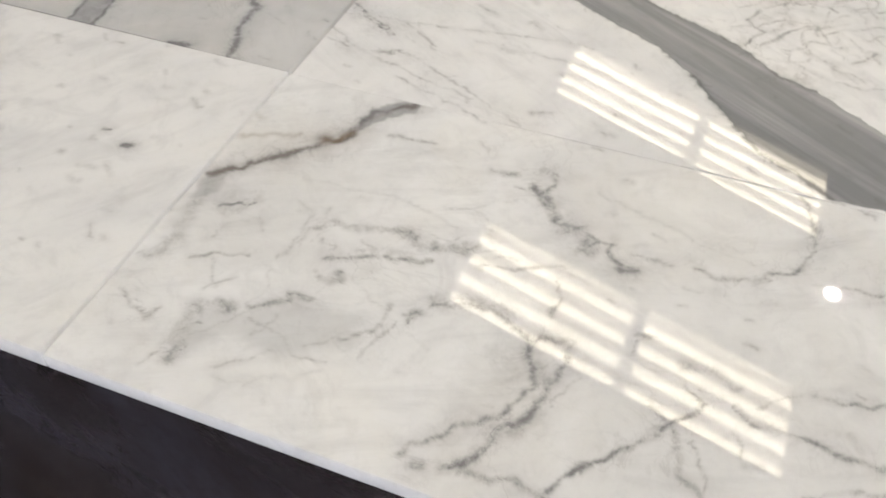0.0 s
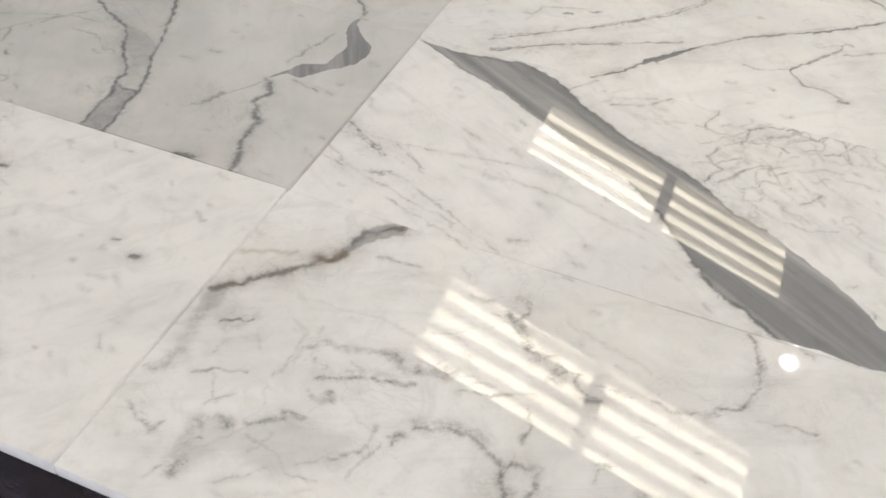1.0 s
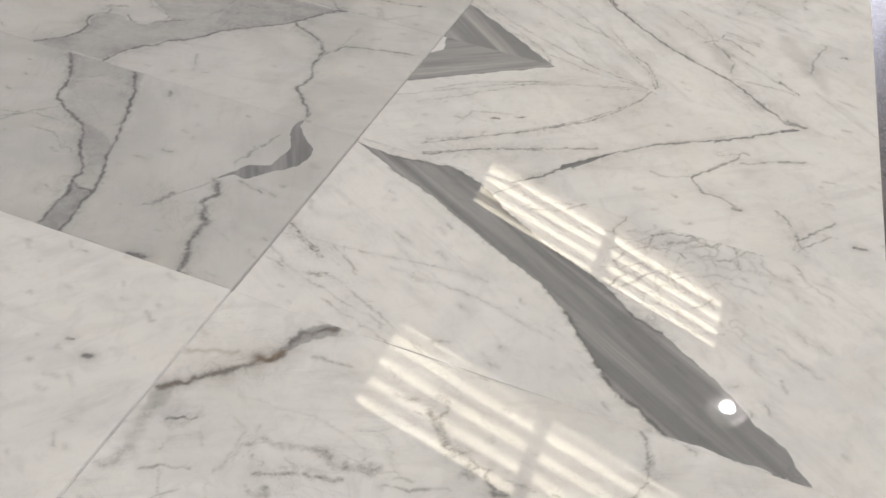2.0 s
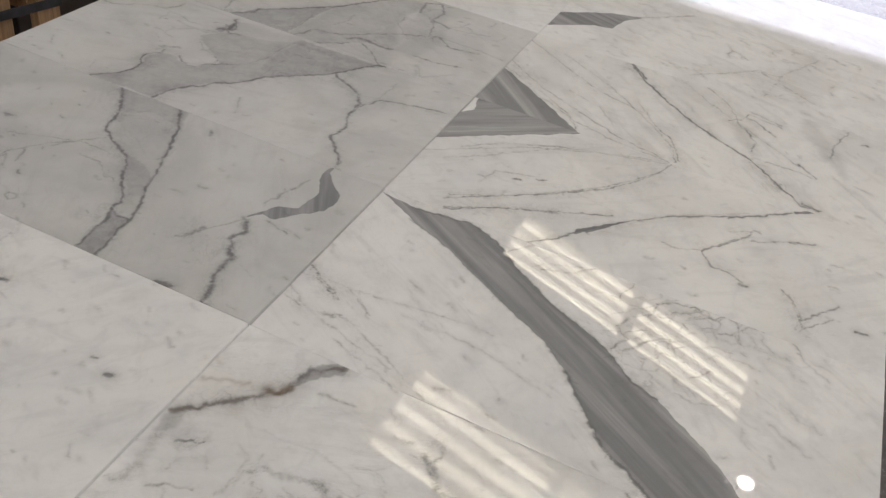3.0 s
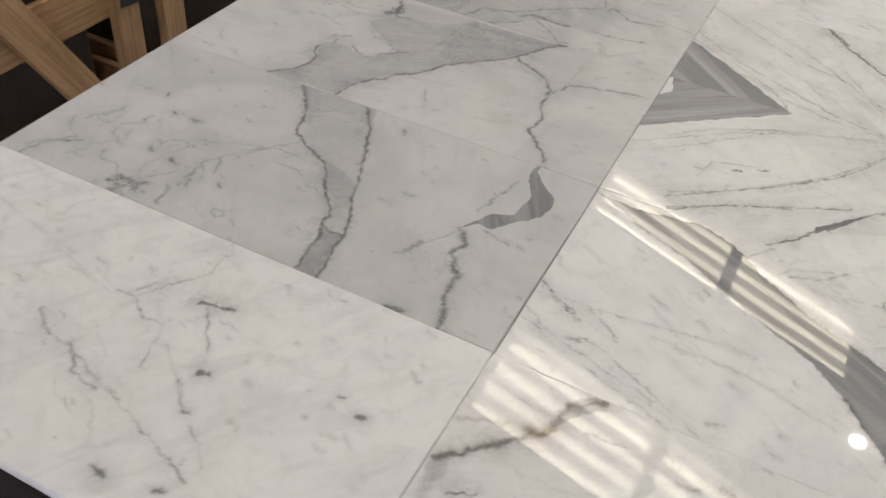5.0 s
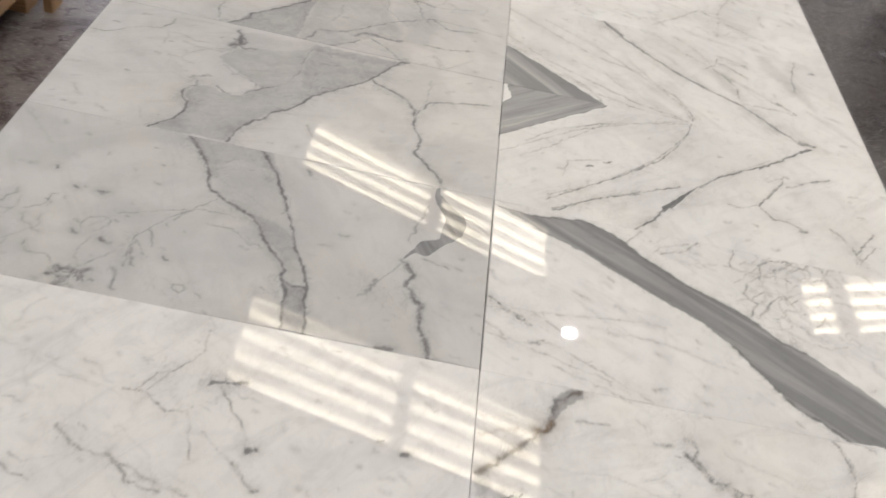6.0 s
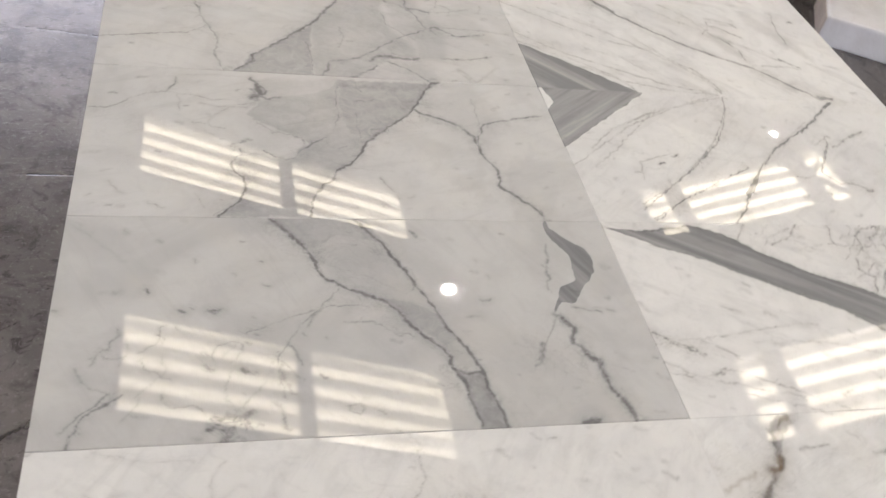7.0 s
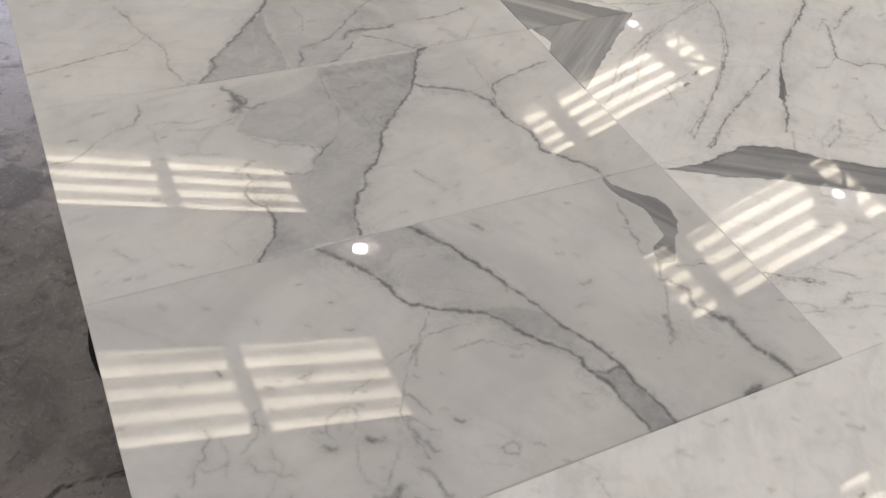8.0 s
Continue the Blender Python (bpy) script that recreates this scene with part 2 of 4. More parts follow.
# ---- mesh helpers ----
def part(name, bm, mat, parent=None, label=""):
    me = bpy.data.meshes.new(name)
    bm.to_mesh(me)
    bm.free()
    me.materials.append(mat)
    ob = new(name, me)
    if parent:
        ob.parent = parent
    if label:
        ob["label"] = label
    return ob


def box(bm, a, b, bevel=0.0):
    """An upright box from corner a to corner b."""
    r = bmesh.ops.create_cube(bm, size=1)
    for v in r["verts"]:
        v.co = Vector([(a[i] + b[i]) / 2 + v.co[i] * (b[i] - a[i]) for i in range(3)])
    if bevel:
        edges = list({e for v in r["verts"] for e in v.link_edges})
        bmesh.ops.bevel(bm, geom=edges, offset=bevel, segments=2, affect="EDGES", profile=0.6)
    return r


def board(bm, a, b, wide, thick, facing, bevel=0.002, wobble=0.0):
    """A board whose middle line goes from a to b; facing is the way of its broad face."""
    a, b, n = Vector(a), Vector(b), Vector(facing).normalized()
    x = (b - a).normalized()
    y = n.cross(x)
    m = Matrix((x, y, n)).transposed().to_4x4()
    m.translation = (a + b) / 2
    half = (b - a).length / 2
    start = len(bm.verts)
    box(bm, (-half, -wide / 2, -thick / 2), (half, wide / 2, thick / 2), bevel)
    bm.verts.ensure_lookup_table()
    for v in bm.verts[start:]:
        v.co = m @ v.co


def thing(name, at, label, category, group="", kind=""):
    ob = new(name)
    ob.location = at
    ob.empty_display_size = 0.1
    return tagged(ob, label, category, group, kind)


# ---- fields of the stone: veins, patches and rust, in millimetres from the crossing of the joints ----
DRAWN = {}


def vein(tile, width, dark, *xy):
    drawn = DRAWN.setdefault(tile, [])
    if tile == "floor" or len(xy) < 6:
        drawn.append(("vein", width, dark, xy))
        return
    drawn.append(("vein", width, dark * 0.94, xy))
    # a soft grey bloom round the strong ones, uneven along their length
    if dark > 0.3:
        for i in range(0, len(xy) - 3, 2):
            ax, ay, bx, by = xy[i:i + 4]
            sx, sy = random.gauss(0, 2.5), random.gauss(0, 2.5)
            drawn.append(("vein", random.uniform(7, 17), min(dark, 0.8) * random.uniform(0.08, 0.34), (ax + sx, ay + sy, bx + sx, by + sy)))
    # twigs and a faint companion, as the stone's veins have them
    for i in range(0, len(xy) - 3, 2):
        ax, ay, bx, by = xy[i:i + 4]
        long, way = math.hypot(bx - ax, by - ay), math.atan2(by - ay, bx - ax)
        for k in range(int(long / 34 + random.random() * 0.7)):
            u = random.random()
            px, py = ax + (bx - ax) * u, ay + (by - ay) * u
            turn = way + random.choice((-1, 1)) * random.uniform(0.25, 1.1)
            size = random.uniform(3, 10)
            DRAWN[tile].append(("vein", random.uniform(0.8, 1.2), dark * random.uniform(0.25, 0.7), (px, py, px + size * math.cos(turn), py + size * math.sin(turn))))
        if long > 25 and random.random() < 0.5:
            side = random.choice((-1, 1)) * random.uniform(3, 8)
            ox, oy = -math.sin(way) * side, math.cos(way) * side
            DRAWN[tile].append(("vein", 1.0, dark * 0.3, (ax + ox, ay + oy, bx + ox * 0.4, by + oy * 0.4)))


def haze(tile, width, dark, *xy):
    """A broad soft grey ribbon with no core."""
    DRAWN.setdefault(tile, []).append(("haze", width, min(0.8, dark * 1.3), xy))


def web(tile, many, way, dark, x0, y0, x1, y1):
    """A loose web of wandering hair veins within a rectangle, running mostly along way (degrees)."""
    for k in range(many):
        x, y, a = random.uniform(x0, x1), random.uniform(y0, y1), radians(random.gauss(way, 30))
        line = [x, y]
        for n in range(random.randint(3, 11)):
            a += random.gauss(0, 0.55)
            a += 0.25 * math.sin(radians(way) - a)
            x, y = x + 6 * math.cos(a), y + 6 * math.sin(a)
            line += [x, y]
        DRAWN.setdefault(tile, []).append(("vein", random.uniform(0.8, 1.7), dark * random.uniform(0.4, 1.2), line))
        if random.random() < 0.4:
            haze(tile, random.uniform(3, 7), dark * random.uniform(0.25, 0.5), *line)


def rust(tile, width, dark, *xy):
    DRAWN.setdefault(tile, []).append(("rust", width, dark, xy))


def patch(tile, tone, *xy):
    DRAWN.setdefault(tile, []).append(("patch", 0, tone, xy))


def rough_line(xy, stride, amount, closed=False):
    """The drawn line, cut into short strides and made uneven at two scales."""
    pts = [Vector((xy[i], xy[i + 1], 0)) for i in range(0, len(xy), 2)]
    if closed:
        pts.append(pts[0])
    out = []
    for a, b in zip(pts, pts[1:]):
        n = max(1, int((b - a).length / stride))
        out += [a.lerp(b, i / n) for i in range(n)]
    out.append(pts[-1])
    moved = []
    for i, p in enumerate(out):
        d = noise.noise_vector(p * 0.035) * amount * 2.0 + noise.noise_vector(p * 0.10) * amount * 2.4 + noise.noise_vector(p * 0.27) * amount * (0.6 + 1.6 * abs(noise.noise(p * 0.04)))
        k = 0.0 if i in (0, len(out) - 1) else 1.0
        moved.append((p.x + k * d.x, p.y + k * d.y))
    return moved


def segment_distance(X, Y, a, b):
    dx, dy = b[0] - a[0], b[1] - a[1]
    length = dx * dx + dy * dy + 1e-9
    s = np.clip(((X - a[0]) * dx + (Y - a[1]) * dy) / length, 0, 1)
    return np.hypot(X - a[0] - s * dx, Y - a[1] - s * dy)


def fields(tile, xs, ys):
    """Vein, patch, tone and rust on the grid xs, ys (millimetres)."""
    X, Y = np.meshgrid(xs, ys)
    F = np.zeros((*X.shape, 4), dtype=np.float32)

    def window(a, b, r):
        i = slice(*np.searchsorted(ys, (min(a[1], b[1]) - r, max(a[1], b[1]) + r)))
        j = slice(*np.searchsorted(xs, (min(a[0], b[0]) - r, max(a[0], b[0]) + r)))
        return i, j

    for kind, width, dark, xy in DRAWN.get(tile, ()):
        if kind == "patch":
            line = rough_line(xy, 3, 0.9 if dark > 0.5 else 1.5, True)
            P = np.array(line)
            soft = 2.5 if dark > 0.5 else 4.0 if dark > 0.25 else 13.0
            i, j = window(P.min(0), P.max(0), 2 * soft)
            x, y = X[i, j], Y[i, j]
            if not x.size:
                continue
            d = np.full(x.shape, 99.0)
            inside = np.zeros(x.shape, dtype=bool)
            for a, b in zip(line, line[1:]):
                d = np.minimum(d, segment_distance(x, y, a, b))
                if a[1] != b[1]:
                    inside ^= ((a[1] > y) != (b[1] > y)) & (x < (b[0] - a[0]) * (y - a[1]) / (b[1] - a[1]) + a[0])
            g = np.clip(0.5 + np.where(inside, d, -d) / (2 * soft), 0, 1)
            old = F[i, j]
            better = (g > 0.02) & (g * dark > old[..., 1] * old[..., 2])
            old[..., 2] = np.where(better, dark, old[..., 2])
            old[..., 1] = np.where(better, g, old[..., 1])
            continue
        channel = 3 if kind == "rust" else 0
        line = rough_line(xy, 2.2, 0.7 + 0.3 * width)
        for a, b in zip(line, line[1:]):
            w = width * (0.85 + 0.75 * noise.noise(Vector((a[0] * 0.05, a[1] * 0.05, 3.3))) + 0.5 * noise.noise(Vector((a[0] * 0.2, a[1] * 0.2, 8.1))))
            w = max(w, 0.4 * width, 0.75)
            k = dark * min(1.0, max(0.25, 0.85 + 0.8 * noise.noise(Vector((a[0] * 0.04, a[1] * 0.04, 6.4))) + 0.4 * noise.noise(Vector((a[0] * 0.25, a[1] * 0.25, 1.4)))))
            i, j = window(a, b, 2.5 * w if kind == "haze" else 8 * w)
            x, y = X[i, j], Y[i, j]
            if not x.size:
                continue
            d = segment_distance(x, y, a, b)
            if kind == "haze":
                v = k * np.exp(-(d / w) ** 2)
            else:
                v = 0.95 * k * np.exp(-(d / (1.0 * w)) ** 2) + 0.30 * dark * np.exp(-(d / (4.0 * w)) ** 2)
            F[i, j, channel] = np.maximum(F[i, j, channel], v)
    return F


def sheet(name, xs, ys, F, z_of, mat, skirt=0.0):
    """A grid mesh in millimetres with its stone fields; skirt: how far its rim goes straight down."""
    nx, ny = len(xs), len(ys)
    X, Y = np.meshgrid(xs, ys)
    co = np.stack((X / 1000, Y / 1000, z_of(X, Y)), -1).reshape(-1, 3)
    index = np.arange(nx * ny).reshape(ny, nx)
    quads = np.stack((index[:-1, :-1], index[:-1, 1:], index[1:, 1:], index[1:, :-1]), -1).reshape(-1, 4)
    col = F.reshape(-1, 4)
    if skirt:
        rim = np.concatenate((index[0, :-1], index[:-1, -1], index[-1, :0:-1], index[:0:-1, 0]))
        low = co[rim].copy()
        low[:, 2] = -skirt
        first = len(co)
        a = np.arange(len(rim))
        b = np.roll(a, -1)
        side = np.stack((rim[a], first + a, first + b, rim[b]), -1)
        co, col = np.concatenate((co, low)), np.concatenate((col, col[rim]))
        quads = np.concatenate((quads, side))
    me = bpy.data.meshes.new(name)
    me.vertices.add(len(co))
    me.vertices.foreach_set("co", co.astype(np.float32).ravel())
    me.loops.add(quads.size)
    me.loops.foreach_set("vertex_index", quads.astype(np.int32).ravel())
    me.polygons.add(len(quads))
    me.polygons.foreach_set("loop_start", np.arange(0, quads.size, 4, dtype=np.int32))
    me.update(calc_edges=True)
    layer = me.attributes.new("stone", "FLOAT_COLOR", "POINT")
    layer.data.foreach_set("color", col.astype(np.float32).ravel())
    me.materials.append(mat)
    me.validate()
    return new(name, me)


# ---- the building ----
X0, X1, Y0, Y1 = -6.0, 11.4, -6.0, 6.7
RIDGE, TOP, FALL = 2.7, 6.3, 0.344
OPEN_X = ((-1.07, 1.34), (4.06, 6.0))
# the first two rows are unseen, added along the bay spacing for overhead light
OPEN_Y = ((-1.80, -1.14), (0.66, 1.32), (3.08, 3.90), (5.55, 6.35))


def roof_z(x):
    return TOP - FALL * abs(x - RIDGE)


# floor: fine near the table's open side, coarse elsewhere
vein("floor", 3.5, 0.9, -1500, 360, -1250, 470, -1000, 590, -880, 660, -770, 732, -640, 715, -400, 760)
vein("floor", 2.2, 0.8, -1000, 1485, -810, 1478)
vein("floor", 2.2, 0.6, -1100, 2230, -810, 2190, -640, 2150)
vein("floor", 2.0, 0.5, -900, 1050, -820, 1075)
vein("floor", 2.0, 0.5, -1000, 900, -840, 1000, -760, 1090)
vein("floor", 2.0, 0.4, -880, 2500, -850, 1900, -870, 1550)
patch("floor", 0.5, -830, 1560, -760, 1540, -690, 1570, -680, 1660, -740, 1720, -820, 1690)
patch("floor", 0.5, -1130, 2030, -1060, 2010, -1040, 2080, -1110, 2110)
# broad area of darker floor colour, east of the table
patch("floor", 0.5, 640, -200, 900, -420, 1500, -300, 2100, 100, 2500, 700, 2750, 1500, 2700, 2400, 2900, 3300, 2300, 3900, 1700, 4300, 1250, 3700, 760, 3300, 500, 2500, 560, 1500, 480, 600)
for k in range(46):
    fx, fy, fa = random.uniform(-1350, -640), random.uniform(100, 2900), random.gauss(0.1, 0.5)
    fl = random.uniform(15, 110)
    vein("floor", random.uniform(1.2, 2.0), random.uniform(0.2, 0.5), fx, fy, fx + fl * math.cos(fa), fy + fl * math.sin(fa))
fxs = np.concatenate((np.linspace(X0 * 1000, -1600, 12)[:-1], np.arange(-1600, -500, 5.0), np.linspace(-500, 600, 4)[:-1], np.arange(600, 3000, 60.0), np.linspace(3000, X1 * 1000, 20)))
fys = np.concatenate((np.linspace(-18000, 0, 14)[:-1], np.arange(0, 3000, 6.0), np.linspace(3000, 24000, 20)))
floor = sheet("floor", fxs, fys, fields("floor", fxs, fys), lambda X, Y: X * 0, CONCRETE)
tagged(floor, "worn dark grey concrete warehouse floor with cracks and scratches", "floor", kind="structure")


def wall(name, build):
    bm = bmesh.new()
    build(bm)
    return tagged(part(name, bm, WALL_PAINT), "plain pale grey painted warehouse wall", "wall", kind="structure")


def gable(bm, y0, y1, hole=None):
    cuts = sorted({X0, RIDGE, X1, *(hole[:2] if hole else ())})
    for a, b in zip(cuts, cuts[1:]):
        low = hole[2] if hole and a >= hole[0] and b <= hole[1] else 0.0
        v = [bm.verts.new((x, y, z)) for y in (y0, y1) for x, z in ((a, low), (b, low), (b, roof_z(b)), (a, roof_z(a)))]
        for f in ((0, 1, 2, 3), (7, 6, 5, 4), (0, 4, 5, 1), (1, 5, 6, 2), (2, 6, 7, 3), (3, 7, 4, 0)):
            bm.faces.new([v[i] for i in f])


wall("wall_north", lambda bm: gable(bm, Y1, Y1 + 0.2, (-3.2, 1.8, 2.8)))
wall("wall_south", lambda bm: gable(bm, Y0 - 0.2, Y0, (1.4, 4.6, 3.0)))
wall("wall_west", lambda bm: box(bm, (X0 - 0.2, Y0 - 0.2, 0), (X0, Y1 + 0.2, roof_z(X0))))
wall("wall_east", lambda bm: box(bm, (X1, Y0 - 0.2, 0), (X1 + 0.2, Y1 + 0.2, roof_z(X1))))

bm = bmesh.new()
box(bm, (-14, 23.8, -0.5), (26, 24, 12))
tagged(part("backdrop", bm, OUTSIDE), "bright hazy yard seen through the open door", "backdrop", kind="structure")
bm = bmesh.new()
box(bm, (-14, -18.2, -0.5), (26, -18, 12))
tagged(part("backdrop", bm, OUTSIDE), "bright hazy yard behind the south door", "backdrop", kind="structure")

# roof: sloping strips round the skylight openings, in one mesh
bm = bmesh.new()
for side, (ox0, ox1) in enumerate(OPEN_X):
    xs = (X0 - 0.3, ox0, ox1, RIDGE) if side == 0 else (RIDGE, ox0, ox1, X1 + 0.3)
    ys = [Y0 - 0.3, *[v for pair in OPEN_Y for v in pair], Y1 + 0.3]
    for i in range(3):
        for j in range(len(ys) - 1):
            if i == 1 and j % 2 == 1:
                continue
            v = [bm.verts.new((x, y, roof_z(x) + h)) for h in (0, 0.1) for x, y in ((xs[i], ys[j]), (xs[i + 1], ys[j]), (xs[i + 1], ys[j + 1]), (xs[i], ys[j + 1]))]
            for f in ((3, 2, 1, 0), (4, 5, 6, 7), (0, 1, 5, 4), (1, 2, 6, 5), (2, 3, 7, 6), (3, 0, 4, 7)):
                bm.faces.new([v[k] for k in f])
bmesh.ops.remove_doubles(bm, verts=bm.verts, dist=0.0005)
tagged(part("ceiling", bm, ROOF_LINER), "pale lined gable roof of the warehouse", "ceiling", kind="structure")


def skylight(number, x0, x1, y0, y1):
    """A corrugated translucent sheet in a roof opening."""
    bm = bmesh.new()
    n = 48
    rows = []
    for i in range(n + 1):
        y = y0 + (y1 - y0) * i / n
        h = 0.03 + 0.012 * math.sin(2 * math.pi * 5 * (y - y0))
        rows.append([bm.verts.new((x, y - y0, roof_z(x) + h)) for x in (x0, x1)])
    for a, b in zip(rows, rows[1:]):
        bm.faces.new((a[0], b[0], b[1], a[1]))
    ob = part("skylight_%d" % number, bm, FIBREGLASS)
    ob.location.y = y0
    tagged(ob, "corrugated translucent fibreglass roof light, daylit", "skylight", kind="structure")


count = 0
for ox0, ox1 in OPEN_X:
    for oy0, oy1 in OPEN_Y:
        count += 1
        skylight(count, ox0, ox1, oy0, oy1)

for px in (-4.6, -2.3, 0.15, 2.45, 2.95, 4.3, 5.6, 7.4, 9.6):
    bm = bmesh.new()
    z = roof_z(px)
    box(bm, (px - 0.04, Y0, z - 0.16), (px + 0.04, Y1, z - 0.02), 0.004)
    box(bm, (px - 0.04, Y0, z - 0.17), (px + 0.07, Y1, z - 0.16))
    tagged(part("purlin", bm, STEEL), "grey painted steel purlin under the roof", "roof beam", "roof purlins", "structure")


for ya, yb, xa, xb in ((5.2, 6.5, 5.25, 6.1), (6.5, 5.2, 5.25, 6.1), (2.7, 3.9, 5.25, 6.1)):
    bm = bmesh.new()
    board(bm, (xa, ya, roof_z(xa) - 0.1), (xb, yb, roof_z(xb) - 0.1), 0.035, 0.035, (0.3, 0, 1), 0.003)
    tagged(part("brace_rod", bm, STEEL), "thin steel brace under the roof", "roof brace", "roof braces", "structure")


def high_bay_or_fill_lamp(at, lens):
    lamp = thing("high_bay_or_fill_lamp", at, "round high-bay warehouse lamp, switched on, hanging from the roof; southern four added unseen as fill", "ceiling lamp", "high-bay lamps")
    bm = bmesh.new()
    bmesh.ops.create_cone(bm, cap_ends=False, segments=32, radius1=0.17, radius2=0.07, depth=0.16, matrix=Matrix.Translation((0, 0, 0.09)))
    part("reflector", bm, STEEL, lamp)
    bm = bmesh.new()
    bmesh.ops.create_cone(bm, cap_ends=True, segments=24, radius1=0.07, radius2=0.06, depth=0.16, matrix=Matrix.Translation((0, 0, 0.25)))
    for k in range(12):
        a = k * math.pi / 6
        board(bm, (0.075 * math.cos(a), 0.075 * math.sin(a), 0.18), (0.075 * math.cos(a), 0.075 * math.sin(a), 0.32), 0.03, 0.004, (-math.sin(a), math.cos(a), 0), 0)
    part("heat_sink", bm, STEEL, lamp)
    bm = bmesh.new()
    bmesh.ops.create_uvsphere(bm, u_segments=24, v_segments=8, radius=lens, matrix=Matrix.Diagonal((1, 1, 0.4, 1)))
    part("lens", bm, LENS, lamp, "glowing white lens")
    bm = bmesh.new()
    top = roof_z(at[0]) - at[2]
    bmesh.ops.create_cone(bm, cap_ends=True, segments=10, radius1=0.008, radius2=0.008, depth=top - 0.32, matrix=Matrix.Translation((0, 0, (top + 0.32) / 2)))
    part("rod", bm, STEEL, lamp)


# the last four are unseen, added with larger lenses as fill over the table
for at in ((1.41, 4.38, 5.3, 0.058), (5.06, 6.0, 4.75, 0.04), (5.14, 3.09, 4.75, 0.04), (-2.37, 3.1, 4.0, 0.006),
           (1.41, 0.9, 5.3, 0.11), (1.41, -2.4, 5.3, 0.11), (-2.37, -0.3, 4.0, 0.09), (5.1, -0.1, 4.75, 0.11)):
    high_bay_or_fill_lamp(at[:3], at[3])


# ---- the display table and its marble tiles ----
TABLE = 0.9
THICK = 0.0125
COLS = {"L": (-645.0, -0.9), "R": (0.7, 640.0)}
ROWS_Y = (-316.0, 0.0, 309.0, 622.0, 928.0, 1252.0, 1572.0)

platform = thing("display_platform", (0, 0, 0), "low display platform wrapped in black plastic film under marble tiles", "display stand")
bm = bmesh.new()
box(bm, (-0.60, -0.26, TABLE - THICK - 0.022), (0.595, 1.53, TABLE - THICK - 0.001), 0.002)
part("top_board", bm, DARK_WOOD, platform, "dark wooden board")
for x in (-0.5, 0.5):
    for y in (-0.16, 0.65, 1.42):
        bm = bmesh.new()
        box(bm, (x - 0.045, y - 0.045, 0.0), (x + 0.045, y + 0.045, TABLE - THICK - 0.023), 0.004)
        part("leg", bm, DARK_WOOD, platform)

def draped_side(a, b, out):
    """A hanging film from a to b with creases, pushed outward along out."""
    bm = bmesh.new()
    n, k = 90, 40
    a, b, out = Vector(a), Vector(b), Vector(out)
    grid = []
    for j in range(k + 1):
        row = []
        for i in range(n + 1):
            p = a.lerp(b, i / n)
            z = (TABLE - THICK - 0.004) * (1 - j / k) + 0.006
            fold = noise.noise(Vector((p.x * 2.6 + p.y * 2.6, z * 7 + p.x * 2, 1.7))) * 0.026 + noise.noise(Vector((p.x * 8 + p.y * 8, z * 24 + p.x * 6, 5.1))) * 0.008
            q = p + out * (0.012 + fold * (0.3 + j / k) + 0.05 * (j / k) ** 2)
            row.append(bm.verts.new((q.x, q.y, z)))
        grid.append(row)
    for r, s in zip(grid, grid[1:]):
        for i in range(n):
            bm.faces.new((r[i], s[i], s[i + 1], r[i + 1]))
    for f in bm.faces:
        f.smooth = True
    bmesh.ops.solidify(bm, geom=bm.faces[:], thickness=0.0008)
    return bm


part("film_front", draped_side((-0.58, -0.25, 0), (0.58, -0.25, 0), (0, -1, 0)), FILM, platform, "creased black plastic film")
part("film_west", draped_side((-0.585, 1.5, 0), (-0.585, -0.24, 0), (-1, 0, 0)), FILM, platform)
part("film_east", draped_side((0.58, -0.24, 0), (0.58, 1.5, 0), (1, 0, 0)), FILM, platform)
part("film_back", draped_side((0.57, 1.51, 0), (-0.57, 1.51, 0), (0, 1, 0)), FILM, platform)

# veins and patches of each tile
rust("R0", 6, 0.8, 68, -69, 76, -62, 84, -54)
rust("R0", 3, 0.4, 5, -134, 25, -120, 43, -99, 61, -79, 81, -61)
rust("R0", 4, 0.3, 90, -30, 103, -14, 116, -4)
rust("R0", 4, 0.24, 14, -126, 37, -106)
rust("R0", 3, 0.30, 5, -86, 46, -69)
rust("R0", 3, 0.18, -60, -48, 11, -61)
vein("R0", 3.1, 0.82, 5, -134, 15, -127, 25, -120, 34, -110, 43, -99, 53, -91, 61, -79, 70, -68, 81, -62, 86, -56, 79, -52, 84, -37, 89, -23, 103, -14, 116, -4)
patch("R0", 0.5, 84, -21, 95, -8, 107, 0, 120, -1, 120, -13, 103, -25, 93, -37, 82, -55, 82, -43)
patch("R0", 0.26, 2, -134, 16, -129, 23, -152, 6, -162)
haze("R0", 6, 0.28, 11, -141, 14, -159, 16, -177, 19, -200, 11, -221)
vein("R0", 1.2, 0.28, 21, -178, 17, -204, 4, -222)
haze("R0", 5, 0.34, 105, -156, 119, -149, 142, -143, 157, -137, 183, -139, 200, -141, 214, -134)
vein("R0", 1.4, 0.4, 111, -154, 134, -143, 158, -139)
haze("R0", 5, 0.4, 173, -140, 183, -143, 191, -143)
vein("R0", 2, 0.55, 124, -181, 139, -172, 154, -167, 169, -165, 191, -157)
haze("R0", 7, 0.2, 122, -171, 148, -164, 174, -157)
haze("R0", 4.5, 0.4, 124, -193, 135, -197, 144, -194, 140, -187)
vein("R0", 3.2, 0.5, 97, -235, 112, -225, 119, -221, 119, -215, 125, -215, 132, -216)
haze("R0", 8, 0.42, 74, -290, 72, -274, 68, -261, 69, -250, 78, -245, 87, -242)
vein("R0", 1.5, 0.4, 69, -275, 75, -269)
